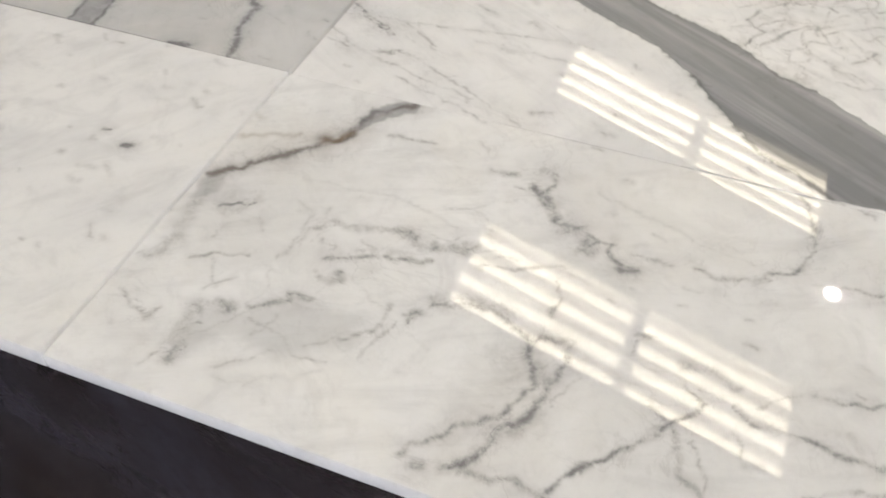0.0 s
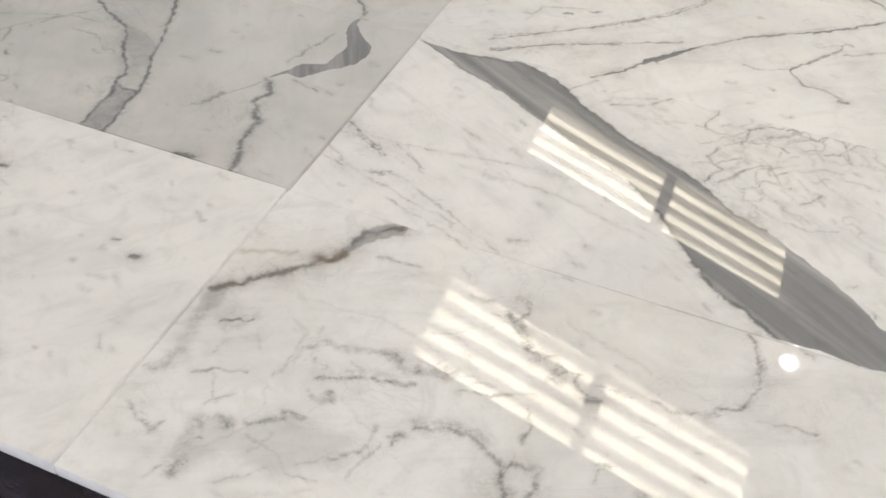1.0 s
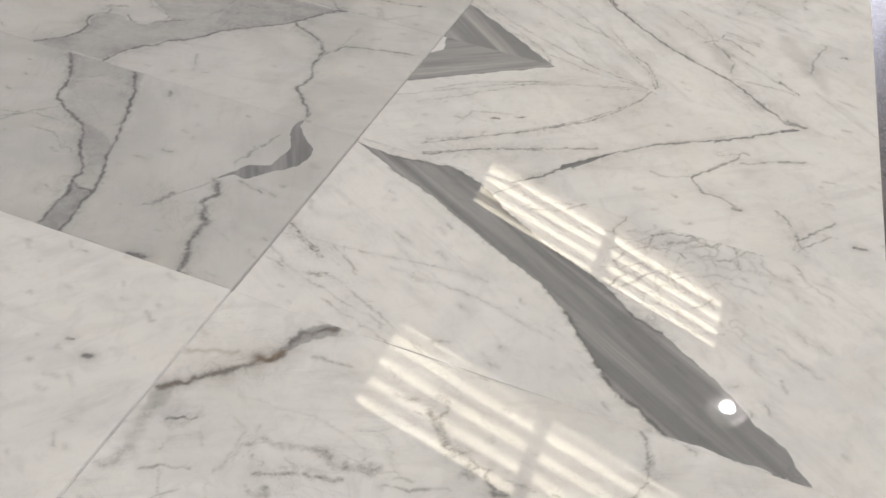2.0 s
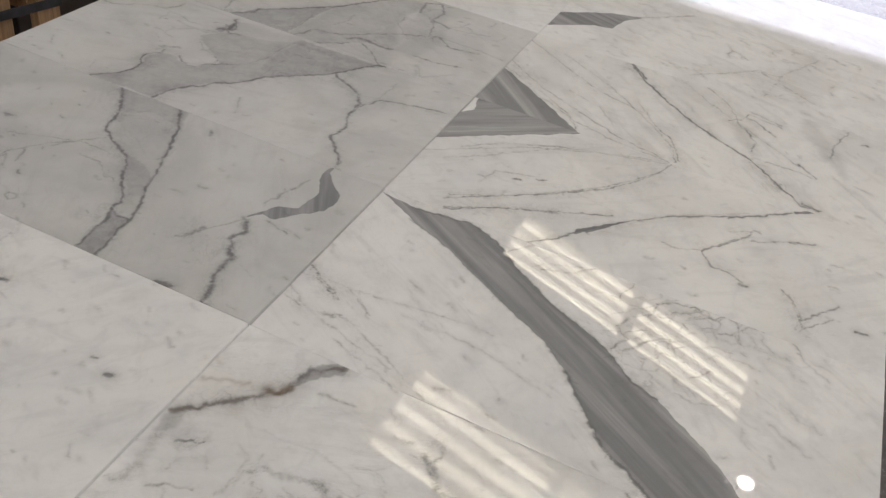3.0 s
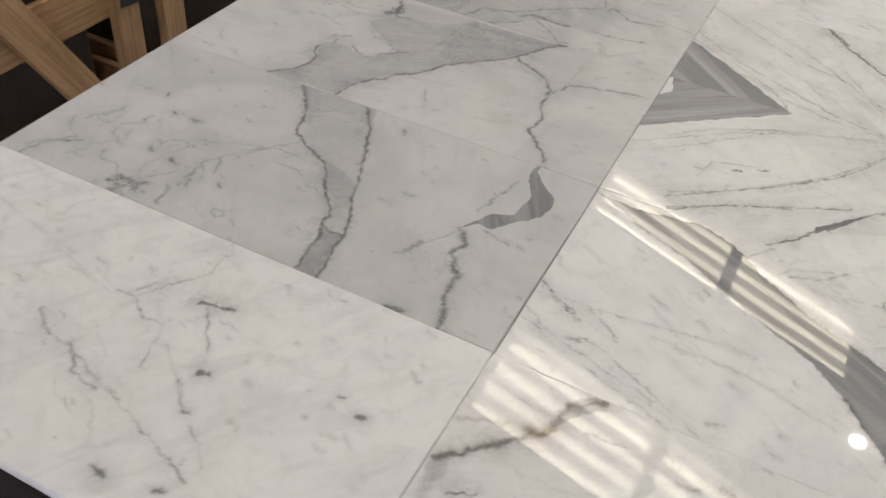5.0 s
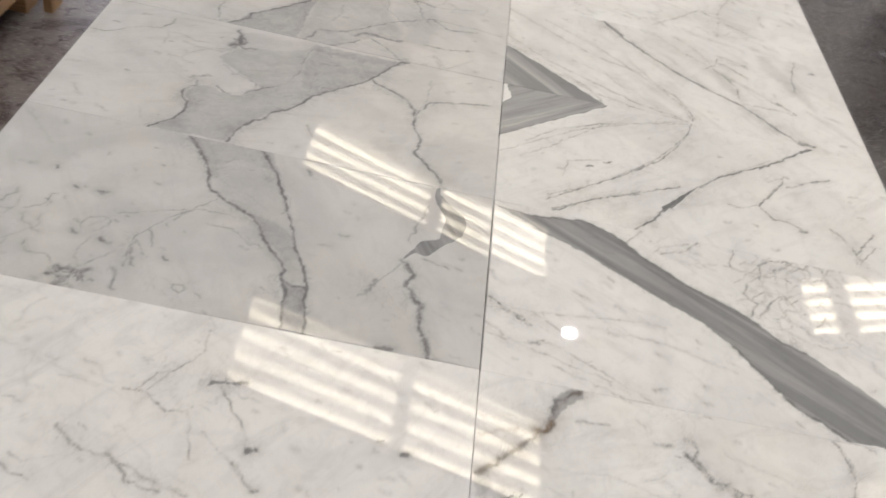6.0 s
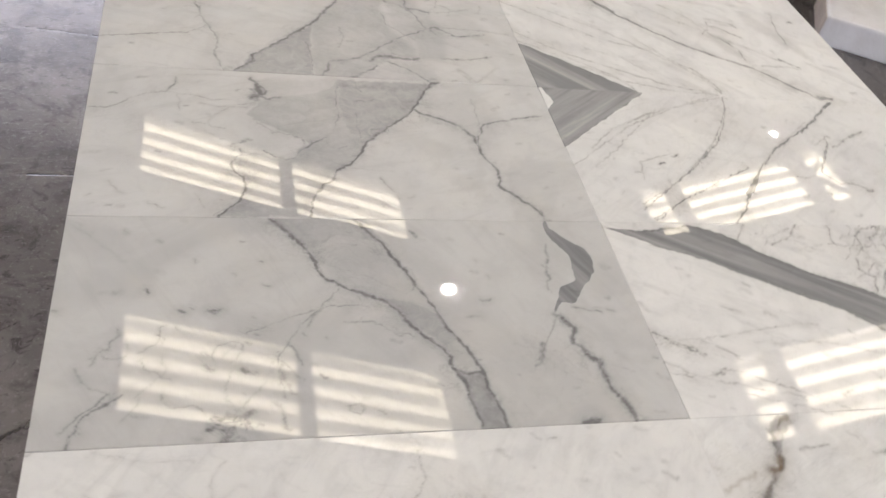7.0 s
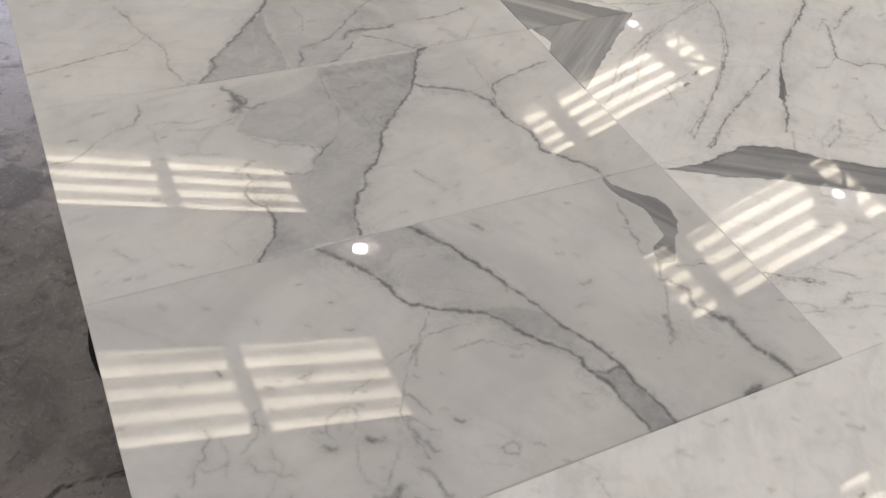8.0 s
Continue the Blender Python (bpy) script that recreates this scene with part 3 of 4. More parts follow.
vein("R0", 1.5, 0.4, 69, -266, 77, -259)
vein("R0", 1.5, 0.4, 71, -284, 79, -277)
vein("R0", 2.4, 0.5, 68, -251, 75, -243, 86, -243)
patch("R0", 0.2, 79, -290, 67, -257, 79, -242, 99, -237, 125, -219, 169, -217, 172, -240, 139, -266, 98, -264)
vein("R0", 2, 0.38, 13, -253, 28, -262, 42, -267, 46, -257)
vein("R0", 1.2, 0.42, 39, -213, 53, -204, 75, -197)
vein("R0", 1.2, 0.25, 53, -207, 63, -222, 69, -230)
vein("R0", 1.8, 0.6, 31, -161, 38, -156, 53, -150)
vein("R0", 2, 0.38, 163, -238, 175, -229, 183, -214, 182, -202)
vein("R0", 1.4, 0.3, 146, -251, 155, -244, 162, -235)
vein("R0", 1.6, 0.32, 181, -246, 183, -231, 191, -213)
vein("R0", 3, 0.7, 198, -211, 198, -205, 202, -200)
vein("R0", 2, 0.6, 193, -206, 201, -207)
vein("R0", 2.8, 0.62, 206, -195, 213, -188, 224, -183, 240, -184, 257, -187, 268, -193, 276, -196)
haze("R0", 8, 0.32, 207, -187, 220, -181, 240, -182, 256, -185)
vein("R0", 2.8, 0.62, 276, -196, 290, -188, 297, -186, 297, -193, 298, -204, 295, -210, 297, -218, 292, -224, 295, -234, 290, -242, 288, -249, 279, -263, 276, -273, 267, -286, 261, -296, 255, -299)
vein("R0", 2.2, 0.55, 276, -196, 278, -207, 282, -215, 284, -232, 277, -243, 273, -255, 262, -263, 251, -271, 243, -285, 232, -293, 230, -299)
haze("R0", 7, 0.28, 277, -199, 283, -219, 295, -227, 292, -241, 279, -263)
haze("R0", 6, 0.26, 295, -192, 297, -213, 293, -234)
vein("R0", 1.4, 0.36, 311, -212, 304, -224, 300, -238)
vein("R0", 3, 0.5, 276, -265, 278, -261, 281, -262)
vein("R0", 2.4, 0.5, 265, -298, 272, -294, 283, -295, 295, -290, 305, -293, 313, -294)
vein("R0", 3, 0.55, 240, -303, 244, -302)
vein("R0", 2, 0.6, 369, -194, 374, -200, 381, -204, 377, -216, 370, -221, 364, -231, 355, -242, 344, -250, 337, -261, 324, -272, 318, -283, 312, -294)
haze("R0", 5, 0.25, 365, -227, 355, -242, 344, -250, 335, -263)
vein("R0", 1.5, 0.4, 353, -217, 364, -223, 370, -221)
vein("R0", 1.8, 0.42, 368, -221, 373, -237, 376, -255, 388, -261, 390, -264)
vein("R0", 1.5, 0.36, 380, -231, 389, -250, 390, -264)
haze("R0", 6, 0.3, 367, -181, 385, -179, 399, -186)
vein("R0", 2, 0.5, 398, -199, 412, -208, 427, -206, 437, -206, 455, -211, 481, -210)
vein("R0", 1.4, 0.32, 411, -196, 417, -186, 434, -177)
vein("R0", 1.2, 0.3, 401, -218, 406, -232)
vein("R0", 2, 0.5, 440, -175, 459, -173, 479, -167)
haze("R0", 4, 0.4, 198, -54, 220, -54)
haze("R0", 5, 0.46, 233, -61, 244, -66, 247, -78, 258, -86)
vein("R0", 2.2, 0.5, 233, -40, 245, -43, 247, -55, 240, -68, 245, -78, 256, -80, 259, -91)
vein("R0", 2.2, 0.5, 259, -91, 278, -93, 291, -97, 286, -107, 280, -115)
haze("R0", 8, 0.36, 266, -94, 284, -99, 288, -109)
vein("R0", 2, 0.55, 292, -99, 301, -96, 299, -105, 311, -114)
vein("R0", 3, 0.7, 311, -119, 321, -116)
vein("R0", 1.4, 0.34, 316, -102, 343, -102)
vein("R0", 2.2, 0.5, 357, -101, 379, -101, 400, -95, 405, -88, 417, -81, 423, -70, 430, -54, 428, -34, 424, -24, 420, -7, 414, -3)
haze("R0", 5, 0.3, 420, -77, 429, -57, 430, -34, 420, -10)
vein("R0", 2.8, 0.5, 395, -97, 405, -92)
vein("R0", 1.6, 0.4, 431, -86, 452, -81, 473, -80)
vein("R0", 1.4, 0.4, 441, -244, 460, -232, 482, -227)
vein("R0", 1.8, 0.5, 275, -144, 281, -158, 280, -173)
vein("R0", 2.6, 0.5, 333, -169, 342, -167)
vein("R0", 2, 0.4, 335, -171, 335, -183)
vein("R0", 1.6, 0.4, 224, -148, 242, -144, 255, -137, 277, -130)
vein("R0", 2, 0.4, 112, -45, 129, -42, 148, -42)
vein("R0", 1.2, 0.3, 353, -135, 358, -134)
vein("L0", 2.40, 0.86, -278, -92, -255, -84, -243, -82)
vein("L0", 1.60, 0.46, -266, -93, -233, -136)
vein("L0", 3.00, 0.86, -206, -204, -201, -202)
vein("L0", 3.00, 0.92, -221, -162, -214, -159)
vein("L0", 2.60, 0.92, -72, -132, -67, -131)
vein("L0", 2.40, 0.69, -98, -121, -93, -120)
vein("L0", 2.60, 0.69, -111, -261, -100, -258)
vein("L0", 2.60, 0.69, -145, -275, -138, -274)
vein("L0", 2.40, 0.63, -174, -277, -166, -274)
vein("L0", 2.80, 0.69, -180, -312, -169, -311)
vein("L0", 2.80, 0.69, -232, -283, -218, -286)
vein("L0", 1.8, 0.42, -348, -196, -323, -201, -293, -213, -255, -226, -225, -235, -183, -248, -158, -259)
haze("L0", 5, 0.24, -323, -201, -279, -219, -236, -232)
vein("L0", 1.3, 0.36, -336, -116, -323, -89, -296, -55, -298, -21)
vein("L0", 1.5, 0.42, -358, -117, -336, -116, -312, -133, -289, -130, -279, -156, -271, -183)
vein("L0", 1.3, 0.32, -269, -149, -235, -177, -205, -204, -172, -226, -155, -242)
haze("L0", 4, 0.45, -234, -283, -223, -284)
vein("L0", 2.2, 0.48, -401, -171, -377, -192, -339, -196, -318, -216, -288, -221)
vein("L0", 1.6, 0.42, -431, -223, -417, -230, -400, -234)
vein("L0", 1.4, 0.4, -346, -116, -334, -91, -317, -83)
vein("L0", 2, 0.42, -232, -178, -217, -193, -199, -208)
patch("R1", 0.62, 1, 301, 57, 292, 126, 304, 168, 290, 216, 247, 269, 213, 338, 180, 381, 144, 413, 132, 448, 107, 487, 78, 510, 52, 539, 34, 565, 1, 436, 2, 403, 24, 371, 47, 348, 76, 315, 117, 283, 148, 199, 193, 121, 240, 69, 263)
vein("R1", 1.30, 0.86, 57, 292, 126, 304, 168, 290, 216, 247, 269, 213, 338, 180, 381, 144, 413, 132)
vein("R1", 1.1, 0.6, 57, 268, 121, 240, 199, 193, 283, 148, 315, 117)
vein("R1", 1.80, 0.98, 315, 117, 348, 76, 371, 47, 403, 24, 436, 2)
vein("R1", 1.60, 0.57, 3, 120, 32, 103, 58, 85)
vein("R1", 1.40, 0.34, 2, 77, 42, 52, 101, 35, 155, 22)
vein("R1", 1.60, 0.40, 61, 107, 99, 81)
vein("R1", 1.60, 0.34, 56, 55, 74, 65)
vein("R1", 1.20, 0.29, 129, 102, 223, 99, 313, 74)
vein("R1", 1.20, 0.29, 84, 29, 181, -4)
vein("R1", 1.80, 0.57, 7, 119, 36, 94, 54, 84)
vein("R1", 2.60, 0.40, 53, 56, 72, 63)
vein("R1", 1.30, 0.34, 4, 62, 46, 54, 80, 63, 118, 46, 168, 20, 202, 2)
vein("R1", 1.60, 0.34, 71, 108, 101, 76)
vein("R1", 1.30, 0.29, -6, 103, 101, 114, 202, 129, 228, 126)
vein("R1", 2.40, 0.46, 205, 22, 220, 27)
vein("R1", 2.00, 0.52, 485, 87, 493, 92)
vein("R1", 2.4, 0.55, 349, 180, 361, 204, 344, 221, 351, 239, 376, 263, 376, 286, 390, 296)
vein("R1", 1.8, 0.5, 361, 183, 375, 198, 388, 222, 406, 233, 406, 217)
vein("R1", 1.4, 0.36, 336, 240, 365, 271, 387, 301)
vein("R1", 2.4, 0.42, 380, 264, 418, 293, 440, 317)
vein("R1", 1.5, 0.4, 414, 274, 440, 299)
haze("R1", 8, 0.2, 347, 211, 374, 257, 428, 302)
vein("R1", 1.6, 0.42, 188, 276, 211, 307, 233, 327)
vein("R1", 1.4, 0.4, 236, 267, 270, 283, 297, 310, 316, 328)
vein("R1", 1.3, 0.32, 415, 241, 434, 219, 459, 190)
vein("R1", 1.3, 0.32, 438, 270, 453, 230, 485, 202)
vein("R1", 1.3, 0.3, 398, 193, 423, 170, 443, 155)
vein("R1", 1.3, 0.34, 427, 151, 448, 147, 474, 159)
haze("R1", 4, 0.3, 51, 56, 68, 58)
vein("L1", 1.98, 0.69, -491, 14, -471, 12, -465, 27)
vein("L1", 1.98, 0.57, -479, 0, -463, 5)
vein("L1", 1.58, 0.57, -357, 29, -355, 38, -345, 39, -342, 31, -348, 25, -356, 28)
vein("L1", 1.10, 0.40, -419, 47, -424, 96, -404, 131, -352, 194)
vein("L1", 1.27, 0.46, -619, 18, -581, 60)
patch("L1", 0.2, -272, 41, -272, 60, -265, 60, -262, 39)
vein("L1", 1.90, 0.57, -569, 58, -601, 34, -610, 15, -612, -1)
vein("L1", 1.74, 0.80, -521, 164, -516, 161)
vein("L1", 1.74, 0.80, -491, 163, -481, 163)
vein("L1", 1.08, 0.40, -454, 130, -402, 154, -362, 168, -301, 166)
vein("L1", 1.9, 0.9, -423, 308, -415, 302, -404, 285, -392, 269, -381, 253, -376, 234, -368, 211, -357, 204, -337, 189, -309, 179, -295, 165, -283, 145, -271, 127, -254, 107, -244, 92, -244, 77, -236, 60, -235, 42, -231, 23, -228, 3)
vein("L1", 1.5, 0.88, -322, 309, -306, 283, -292, 266, -285, 246, -274, 221, -263, 196, -253, 172, -247, 154, -237, 130, -230, 117, -220, 94, -212, 69, -212, 50, -204, 34, -203, 16, -202, 0)
vein("L1", 1.90, 0.69, -244, 77, -231, 70, -215, 70, -210, 61)
vein("L1", 1.19, 0.57, -394, 274, -384, 265, -388, 252, -379, 248)
patch("L1", 0.32, -314, 183, -272, 172, -247, 154, -230, 117, -246, 109, -269, 130, -290, 159)
patch("L1", 0.3, -429, 300, -419, 326, -318, 331, -289, 264, -340, 281, -379, 257, -404, 285)
patch("L1", 0.45, -244, 77, -212, 69, -204, 34, -199, -6, -230, -1, -235, 42)
patch("L1", 0.13, -424, 305, -322, 309, -263, 196, -230, 117, -212, 69, -244, 77, -283, 145, -337, 189, -376, 234)
patch("L1", 0.6, -77, 315, -75, 294, -54, 272, -38, 258, -34, 236, -38, 217, -53, 200, -79, 168, -94, 167, -106, 151, -107, 156, -88, 193, -67, 203, -65, 223, -63, 248, -79, 277, -84, 294)
vein("L1", 3.4, 0.7, -109, 152, -101, 141, -92, 130, -99, 110, -90, 95, -77, 80, -75, 59, -71, 42, -63, 20, -60, 4, -55, -2)
vein("L1", 1.58, 0.40, -107, 143, -127, 113, -146, 84)
vein("L1", 1.10, 0.57, -83, 160, -50, 152)
vein("L1", 3.56, 0.92, -120, 1, -103, 3)
vein("L1", 2.00, 0.29, -97, 234, -99, 215, -105, 188)
vein("L1", 1.40, 0.34, -304, 139, -290, 127, -273, 121)
vein("L1", 1.58, 0.46, -256, 288, -250, 277)
vein("L1", 1.50, 0.34, -412, 119, -399, 87)
vein("L1", 1.90, 0.63, -489, 26, -477, 15, -473, 0)
vein("L1", 1.90, 0.57, -477, 21, -460, 22, -451, 13)
vein("L1", 1.50, 0.34, -420, 93, -399, 67)
vein("L1", 2.00, 0.57, -556, 194, -552, 189)
vein("L1", 2.40, 0.63, -492, 165, -485, 159)
vein("L1", 2.40, 0.63, -458, 84, -446, 78)
vein("L1", 2.20, 0.52, -494, 90, -486, 84)
vein("L1", 2.20, 0.46, -382, 74, -376, 70)
vein("L1", 3.00, 0.40, -420, 89, -417, 67, -407, 51)
vein("L1", 2.40, 0.46, -428, 42, -421, 25, -416, 10)
vein("L1", 2.00, 0.34, -360, 184, -382, 156, -390, 139)
vein("L1", 1.40, 0.40, -351, 144, -321, 144, -291, 123)
vein("L1", 1.60, 0.40, -87, 267, -96, 231, -99, 205)
vein("L1", 2.20, 0.40, -135, 108, -141, 87, -152, 76)
vein("L1", 1.60, 0.34, -213, 148, -199, 149)
vein("L1", 2.00, 0.52, -257, 288, -252, 279)
vein("R2", 1.36, 0.98, 542, 634, 509, 604, 452, 555, 348, 479, 303, 436, 274, 399, 251, 372, 230, 339, 202, 309)
patch("R2", 0.65, 303, 437, 273, 403, 249, 377, 247, 361, 270, 386, 287, 410)
patch("R2", 0.6, 543, 632, 510, 601, 505, 608, 524, 623)
vein("R2", 1.27, 0.57, 325, 631, 310, 582, 262, 502, 199, 438, 74, 335)
vein("R2", 1.27, 0.69, 84, 314, 145, 359, 212, 396, 280, 434)
vein("R2", 1.30, 0.40, -7, 421, 125, 531, 238, 593, 309, 623)
vein("R2", 1.30, 0.34, 34, 426, 84, 474, 182, 575)
vein("R2", 1.36, 0.69, 458, 512, 447, 486, 404, 427, 423, 399, 444, 403, 468, 388)
vein("R2", 2.98, 0.92, 462, 387, 470, 387)
vein("R2", 1.27, 0.57, 521, 402, 537, 376, 543, 345)
vein("R2", 1.30, 0.46, 541, 337, 577, 384)
vein("R2", 1.36, 0.69, 137, 437, 144, 441)
vein("R2", 1.36, 0.69, 164, 455, 173, 460)
vein("R2", 1.27, 0.57, 461, 493, 517, 524)
patch("R2", 0.6, -3, 467, 0, 562, 16, 584, 1, 638, 183, 632, 174, 617)
vein("R2", 1.27, 0.52, 76, 348, 143, 390, 206, 448, 257, 504, 313, 589)
vein("R2", 1.27, 0.57, 82, 317, 153, 364, 215, 394)
vein("R2", 1.40, 0.34, 98, 398, 107, 440, 167, 464)
vein("R2", 1.40, 0.40, 42, 469, 93, 521, 169, 565, 242, 592, 315, 619)
vein("R2", 1.27, 0.52, 366, 411, 404, 428, 447, 491, 459, 516, 430, 498)
vein("R2", 1.27, 0.57, 511, 407, 527, 392, 539, 357, 536, 337)
vein("R2", 1.40, 0.52, 540, 358, 581, 416)
vein("R2", 1.87, 0.80, 604, 376, 617, 379)
vein("R2", 1.36, 0.69, 480, 504, 498, 515)
vein("R2", 1.36, 0.69, 509, 522, 542, 539)
vein("R2", 1.36, 0.57, 135, 435, 146, 439)
vein("R2", 1.36, 0.57, 163, 456, 176, 462)
patch("L2", 0.27, -313, 614, -160, 615, -188, 590, -211, 544, -256, 499, -286, 460, -308, 423, -332, 403, -354, 375, -369, 339, -374, 313, -481, 308, -456, 341, -450, 385, -462, 413, -450, 429, -425, 433, -401, 420, -384, 431, -384, 443, -369, 455, -373, 469, -404, 483, -428, 503, -446, 518, -425, 551, -397, 563, -345, 578, -323, 591)
patch("L2", 0.36, -313, 614, -160, 615, -188, 590, -211, 544, -256, 499, -285, 466, -310, 483, -318, 534)
patch("L2", 0.31, -374, 313, -369, 339, -353, 374, -382, 372, -441, 373, -456, 341, -481, 308)
patch("L2", 0.16, -429, 604, -313, 614, -330, 562, -387, 526, -429, 533, -457, 531, -439, 553)
haze("L2", 7, 0.25, -308, 600, -245, 598, -181, 603)
vein("L2", 1.6, 0.92, -158, 619, -170, 616, -188, 590, -203, 563, -211, 544, -227, 526, -256, 499, -274, 477, -285, 466, -289, 455, -303, 434, -312, 418, -328, 407, -335, 397, -341, 380, -353, 374, -361, 357, -369, 339, -374, 313)
vein("L2", 1.5, 0.86, -481, 308, -466, 329, -455, 341, -451, 365, -451, 385, -461, 395, -465, 409, -460, 424, -450, 429, -454, 441)
haze("L2", 4, 0.35, -469, 447, -458, 453, -447, 457, -440, 461)
vein("L2", 1.3, 0.55, -424, 439, -409, 428, -397, 420, -387, 426, -382, 439, -370, 448, -356, 461, -341, 472)
vein("L2", 1.3, 0.5, -431, 501, -408, 479, -385, 474, -375, 468, -371, 455)
vein("L2", 1.1, 0.4, -313, 607, -319, 574, -320, 541, -321, 522, -331, 486)
vein("L2", 1.1, 0.34, -295, 531, -296, 499, -294, 474)
vein("L2", 4.5, 0.75, -436, 607, -429, 596, -426, 582, -425, 566, -435, 557)
vein("L2", 2.4, 0.6, -429, 596, -416, 575, -424, 561, -417, 555, -397, 562)
vein("L2", 2.0, 0.5, -437, 579, -430, 570, -440, 556)
vein("L2", 1.2, 0.4, -288, 615, -287, 590, -281, 585)
vein("L2", 1.3, 0.32, -455, 540, -441, 544, -425, 551)
vein("L2", 1.2, 0.3, -467, 533, -484, 512, -494, 496, -485, 487, -472, 484)
vein("L2", 1.5, 0.46, -642, 520, -617, 523, -589, 547, -575, 557, -548, 564, -539, 582, -537, 600)
vein("L2", 1.2, 0.3, -575, 563, -541, 563, -508, 556, -482, 548, -461, 551)
vein("L2", 1.2, 0.28, -534, 558, -532, 544, -530, 520)
vein("L2", 1.2, 0.3, -504, 539, -481, 533, -442, 535)
haze("L2", 5, 0.22, -494, 514, -485, 506, -494, 496)
vein("L2", 2.5, 0.68, -210, 548, -200, 536, -178, 528, -148, 507, -131, 478, -130, 440, -113, 412, -120, 377, -96, 350, -76, 318)
haze("L2", 6, 0.25, -131, 478, -130, 440, -113, 412, -120, 377)
vein("L2", 1.5, 0.6, -16, 543, -75, 530, -112, 515, -128, 484, -129, 452)
vein("L2", 1.3, 0.3, -117, 579, -117, 544, -119, 503)
vein("L2", 1.2, 0.28, -279, 390, -270, 372, -260, 348)
vein("L2", 2.2, 0.5, -78, 329, -78, 313, -68, 308)
vein("L2", 1.2, 0.26, -606, 372, -596, 356, -588, 350)
vein("L2", 1.2, 0.26, -561, 335, -542, 325)
vein("L2", 1.2, 0.22, -508, 352, -497, 326)
vein("R3", 1.53, 0.98, 180, 933, 214, 880, 277, 818, 333, 771, 431, 713, 479, 665, 515, 630, 542, 634)
vein("R3", 2.55, 0.92, 180, 933, 218, 883)
vein("R3", 2.55, 0.92, 514, 638, 539, 631)
vein("R3", 1.40, 0.46, 10, 745, 76, 700, 158, 653, 227, 634, 317, 625)
vein("R3", 1.40, 0.40, -21, 772, 58, 723, 120, 655, 167, 639)
vein("R3", 1.27, 0.46, 325, 631, 311, 676, 264, 727, 169, 816, 69, 879)
vein("R3", 1.40, 0.40, -1, 892, 159, 782, 243, 755)
vein("R3", 1.70, 0.57, 384, 858, 412, 857, 433, 840, 453, 823)
vein("R3", 1.36, 0.52, 404, 886, 457, 870)
vein("R3", 1.40, 0.34, 224, 971, 345, 862, 419, 807, 514, 737)
patch("R3", 0.14, 496, 960, 568, 798, 571, 742, 484, 880)
vein("R3", 1.53, 0.57, 568, 938, 545, 849, 543, 810)
patch("R3", 0.6, -12, 761, 64, 707, 174, 621, 180, 597, 32, 573, 13, 595, -1, 606, -5, 645)
vein("R3", 1.27, 0.57, 374, 827, 394, 843, 404, 875, 459, 860)
vein("R3", 1.70, 0.57, 403, 815, 427, 778, 423, 743)
vein("R3", 1.27, 0.46, 430, 727, 509, 728, 527, 722)
vein("R3", 1.36, 0.69, 498, 755, 527, 726)
vein("R3", 2.04, 0.80, 588, 894, 597, 896)
vein("R3", 1.40, 0.40, 295, 954, 368, 883, 399, 812)
vein("R3", 1.40, 0.46, 224, 1123, 277, 1104, 336, 1018, 349, 1001)
vein("R3", 1.40, 0.40, 322, 977, 390, 1008, 406, 1049)
vein("R3", 1.36, 0.46, 415, 1148, 435, 1188, 435, 1135)
vein("R3", 1.40, 0.34, 487, 1076, 512, 1028)
vein("R3", 1.40, 0.48, -2, 793, 77, 727, 159, 686, 226, 651, 304, 630)
vein("R3", 1.40, 0.52, 78, 715, 146, 665, 168, 626)
vein("R3", 1.36, 0.52, 228, 791, 274, 722, 308, 695, 329, 639)
vein("R3", 1.30, 0.34, 119, 750, 177, 725, 219, 678)
patch("R3", 0.16, 377, 829, 416, 825, 432, 740, 397, 765)
patch("R3", 0.18, 505, 874, 546, 818, 552, 801, 535, 788)
patch("L3", 0.38, -470, 606, -444, 637, -435, 667, -365, 735, -339, 765, -345, 689, -347, 621, -425, 603)
patch("L3", 0.24, -347, 611, -345, 689, -339, 765, -303, 829, -254, 901, -213, 898, -221, 816, -208, 764, -178, 711, -184, 684, -221, 677, -266, 637, -300, 602)
patch("L3", 0.13, -300, 597, -266, 637, -221, 677, -180, 668, -144, 601)
patch("L3", 0.14, -214, 888, -168, 893, -121, 771, -138, 679, -179, 685, -176, 738, -203, 775)
vein("L3", 2.5, 0.55, -208, 857, -218, 908, -194, 921, -171, 883, -176, 844, -137, 832)
vein("L3", 2, 0.55, -250, 696, -214, 735, -172, 762, -138, 784, -103, 756, -55, 770)
vein("L3", 2, 0.5, -334, 612, -319, 661, -281, 672, -250, 696)
vein("L3", 1.5, 0.4, -137, 832, -105, 836, -66, 850)
vein("L3", 1.8, 0.86, -470, 606, -444, 637, -433, 651, -433, 668, -406, 692, -365, 739, -330, 782, -317, 805, -303, 829, -274, 878, -253, 916)
haze("L3", 5, 0.35, -467, 610, -448, 628, -432, 661)
vein("L3", 4, 0.62, -257, 669, -243, 681, -220, 682)
vein("L3", 2.4, 0.6, -220, 682, -193, 681, -179, 685)
vein("L3", 2, 0.5, -142, 687, -128, 687, -109, 687, -66, 699)
vein("L3", 1.3, 0.55, -230, 671, -203, 654, -174, 622, -144, 601)
vein("L3", 2, 0.5, -370, 572, -346, 590, -334, 596, -300, 613, -266, 637, -248, 658)
haze("L3", 5, 0.3, -346, 596, -334, 593, -309, 611)
vein("L3", 1.1, 0.4, -351, 713, -345, 673, -347, 621)
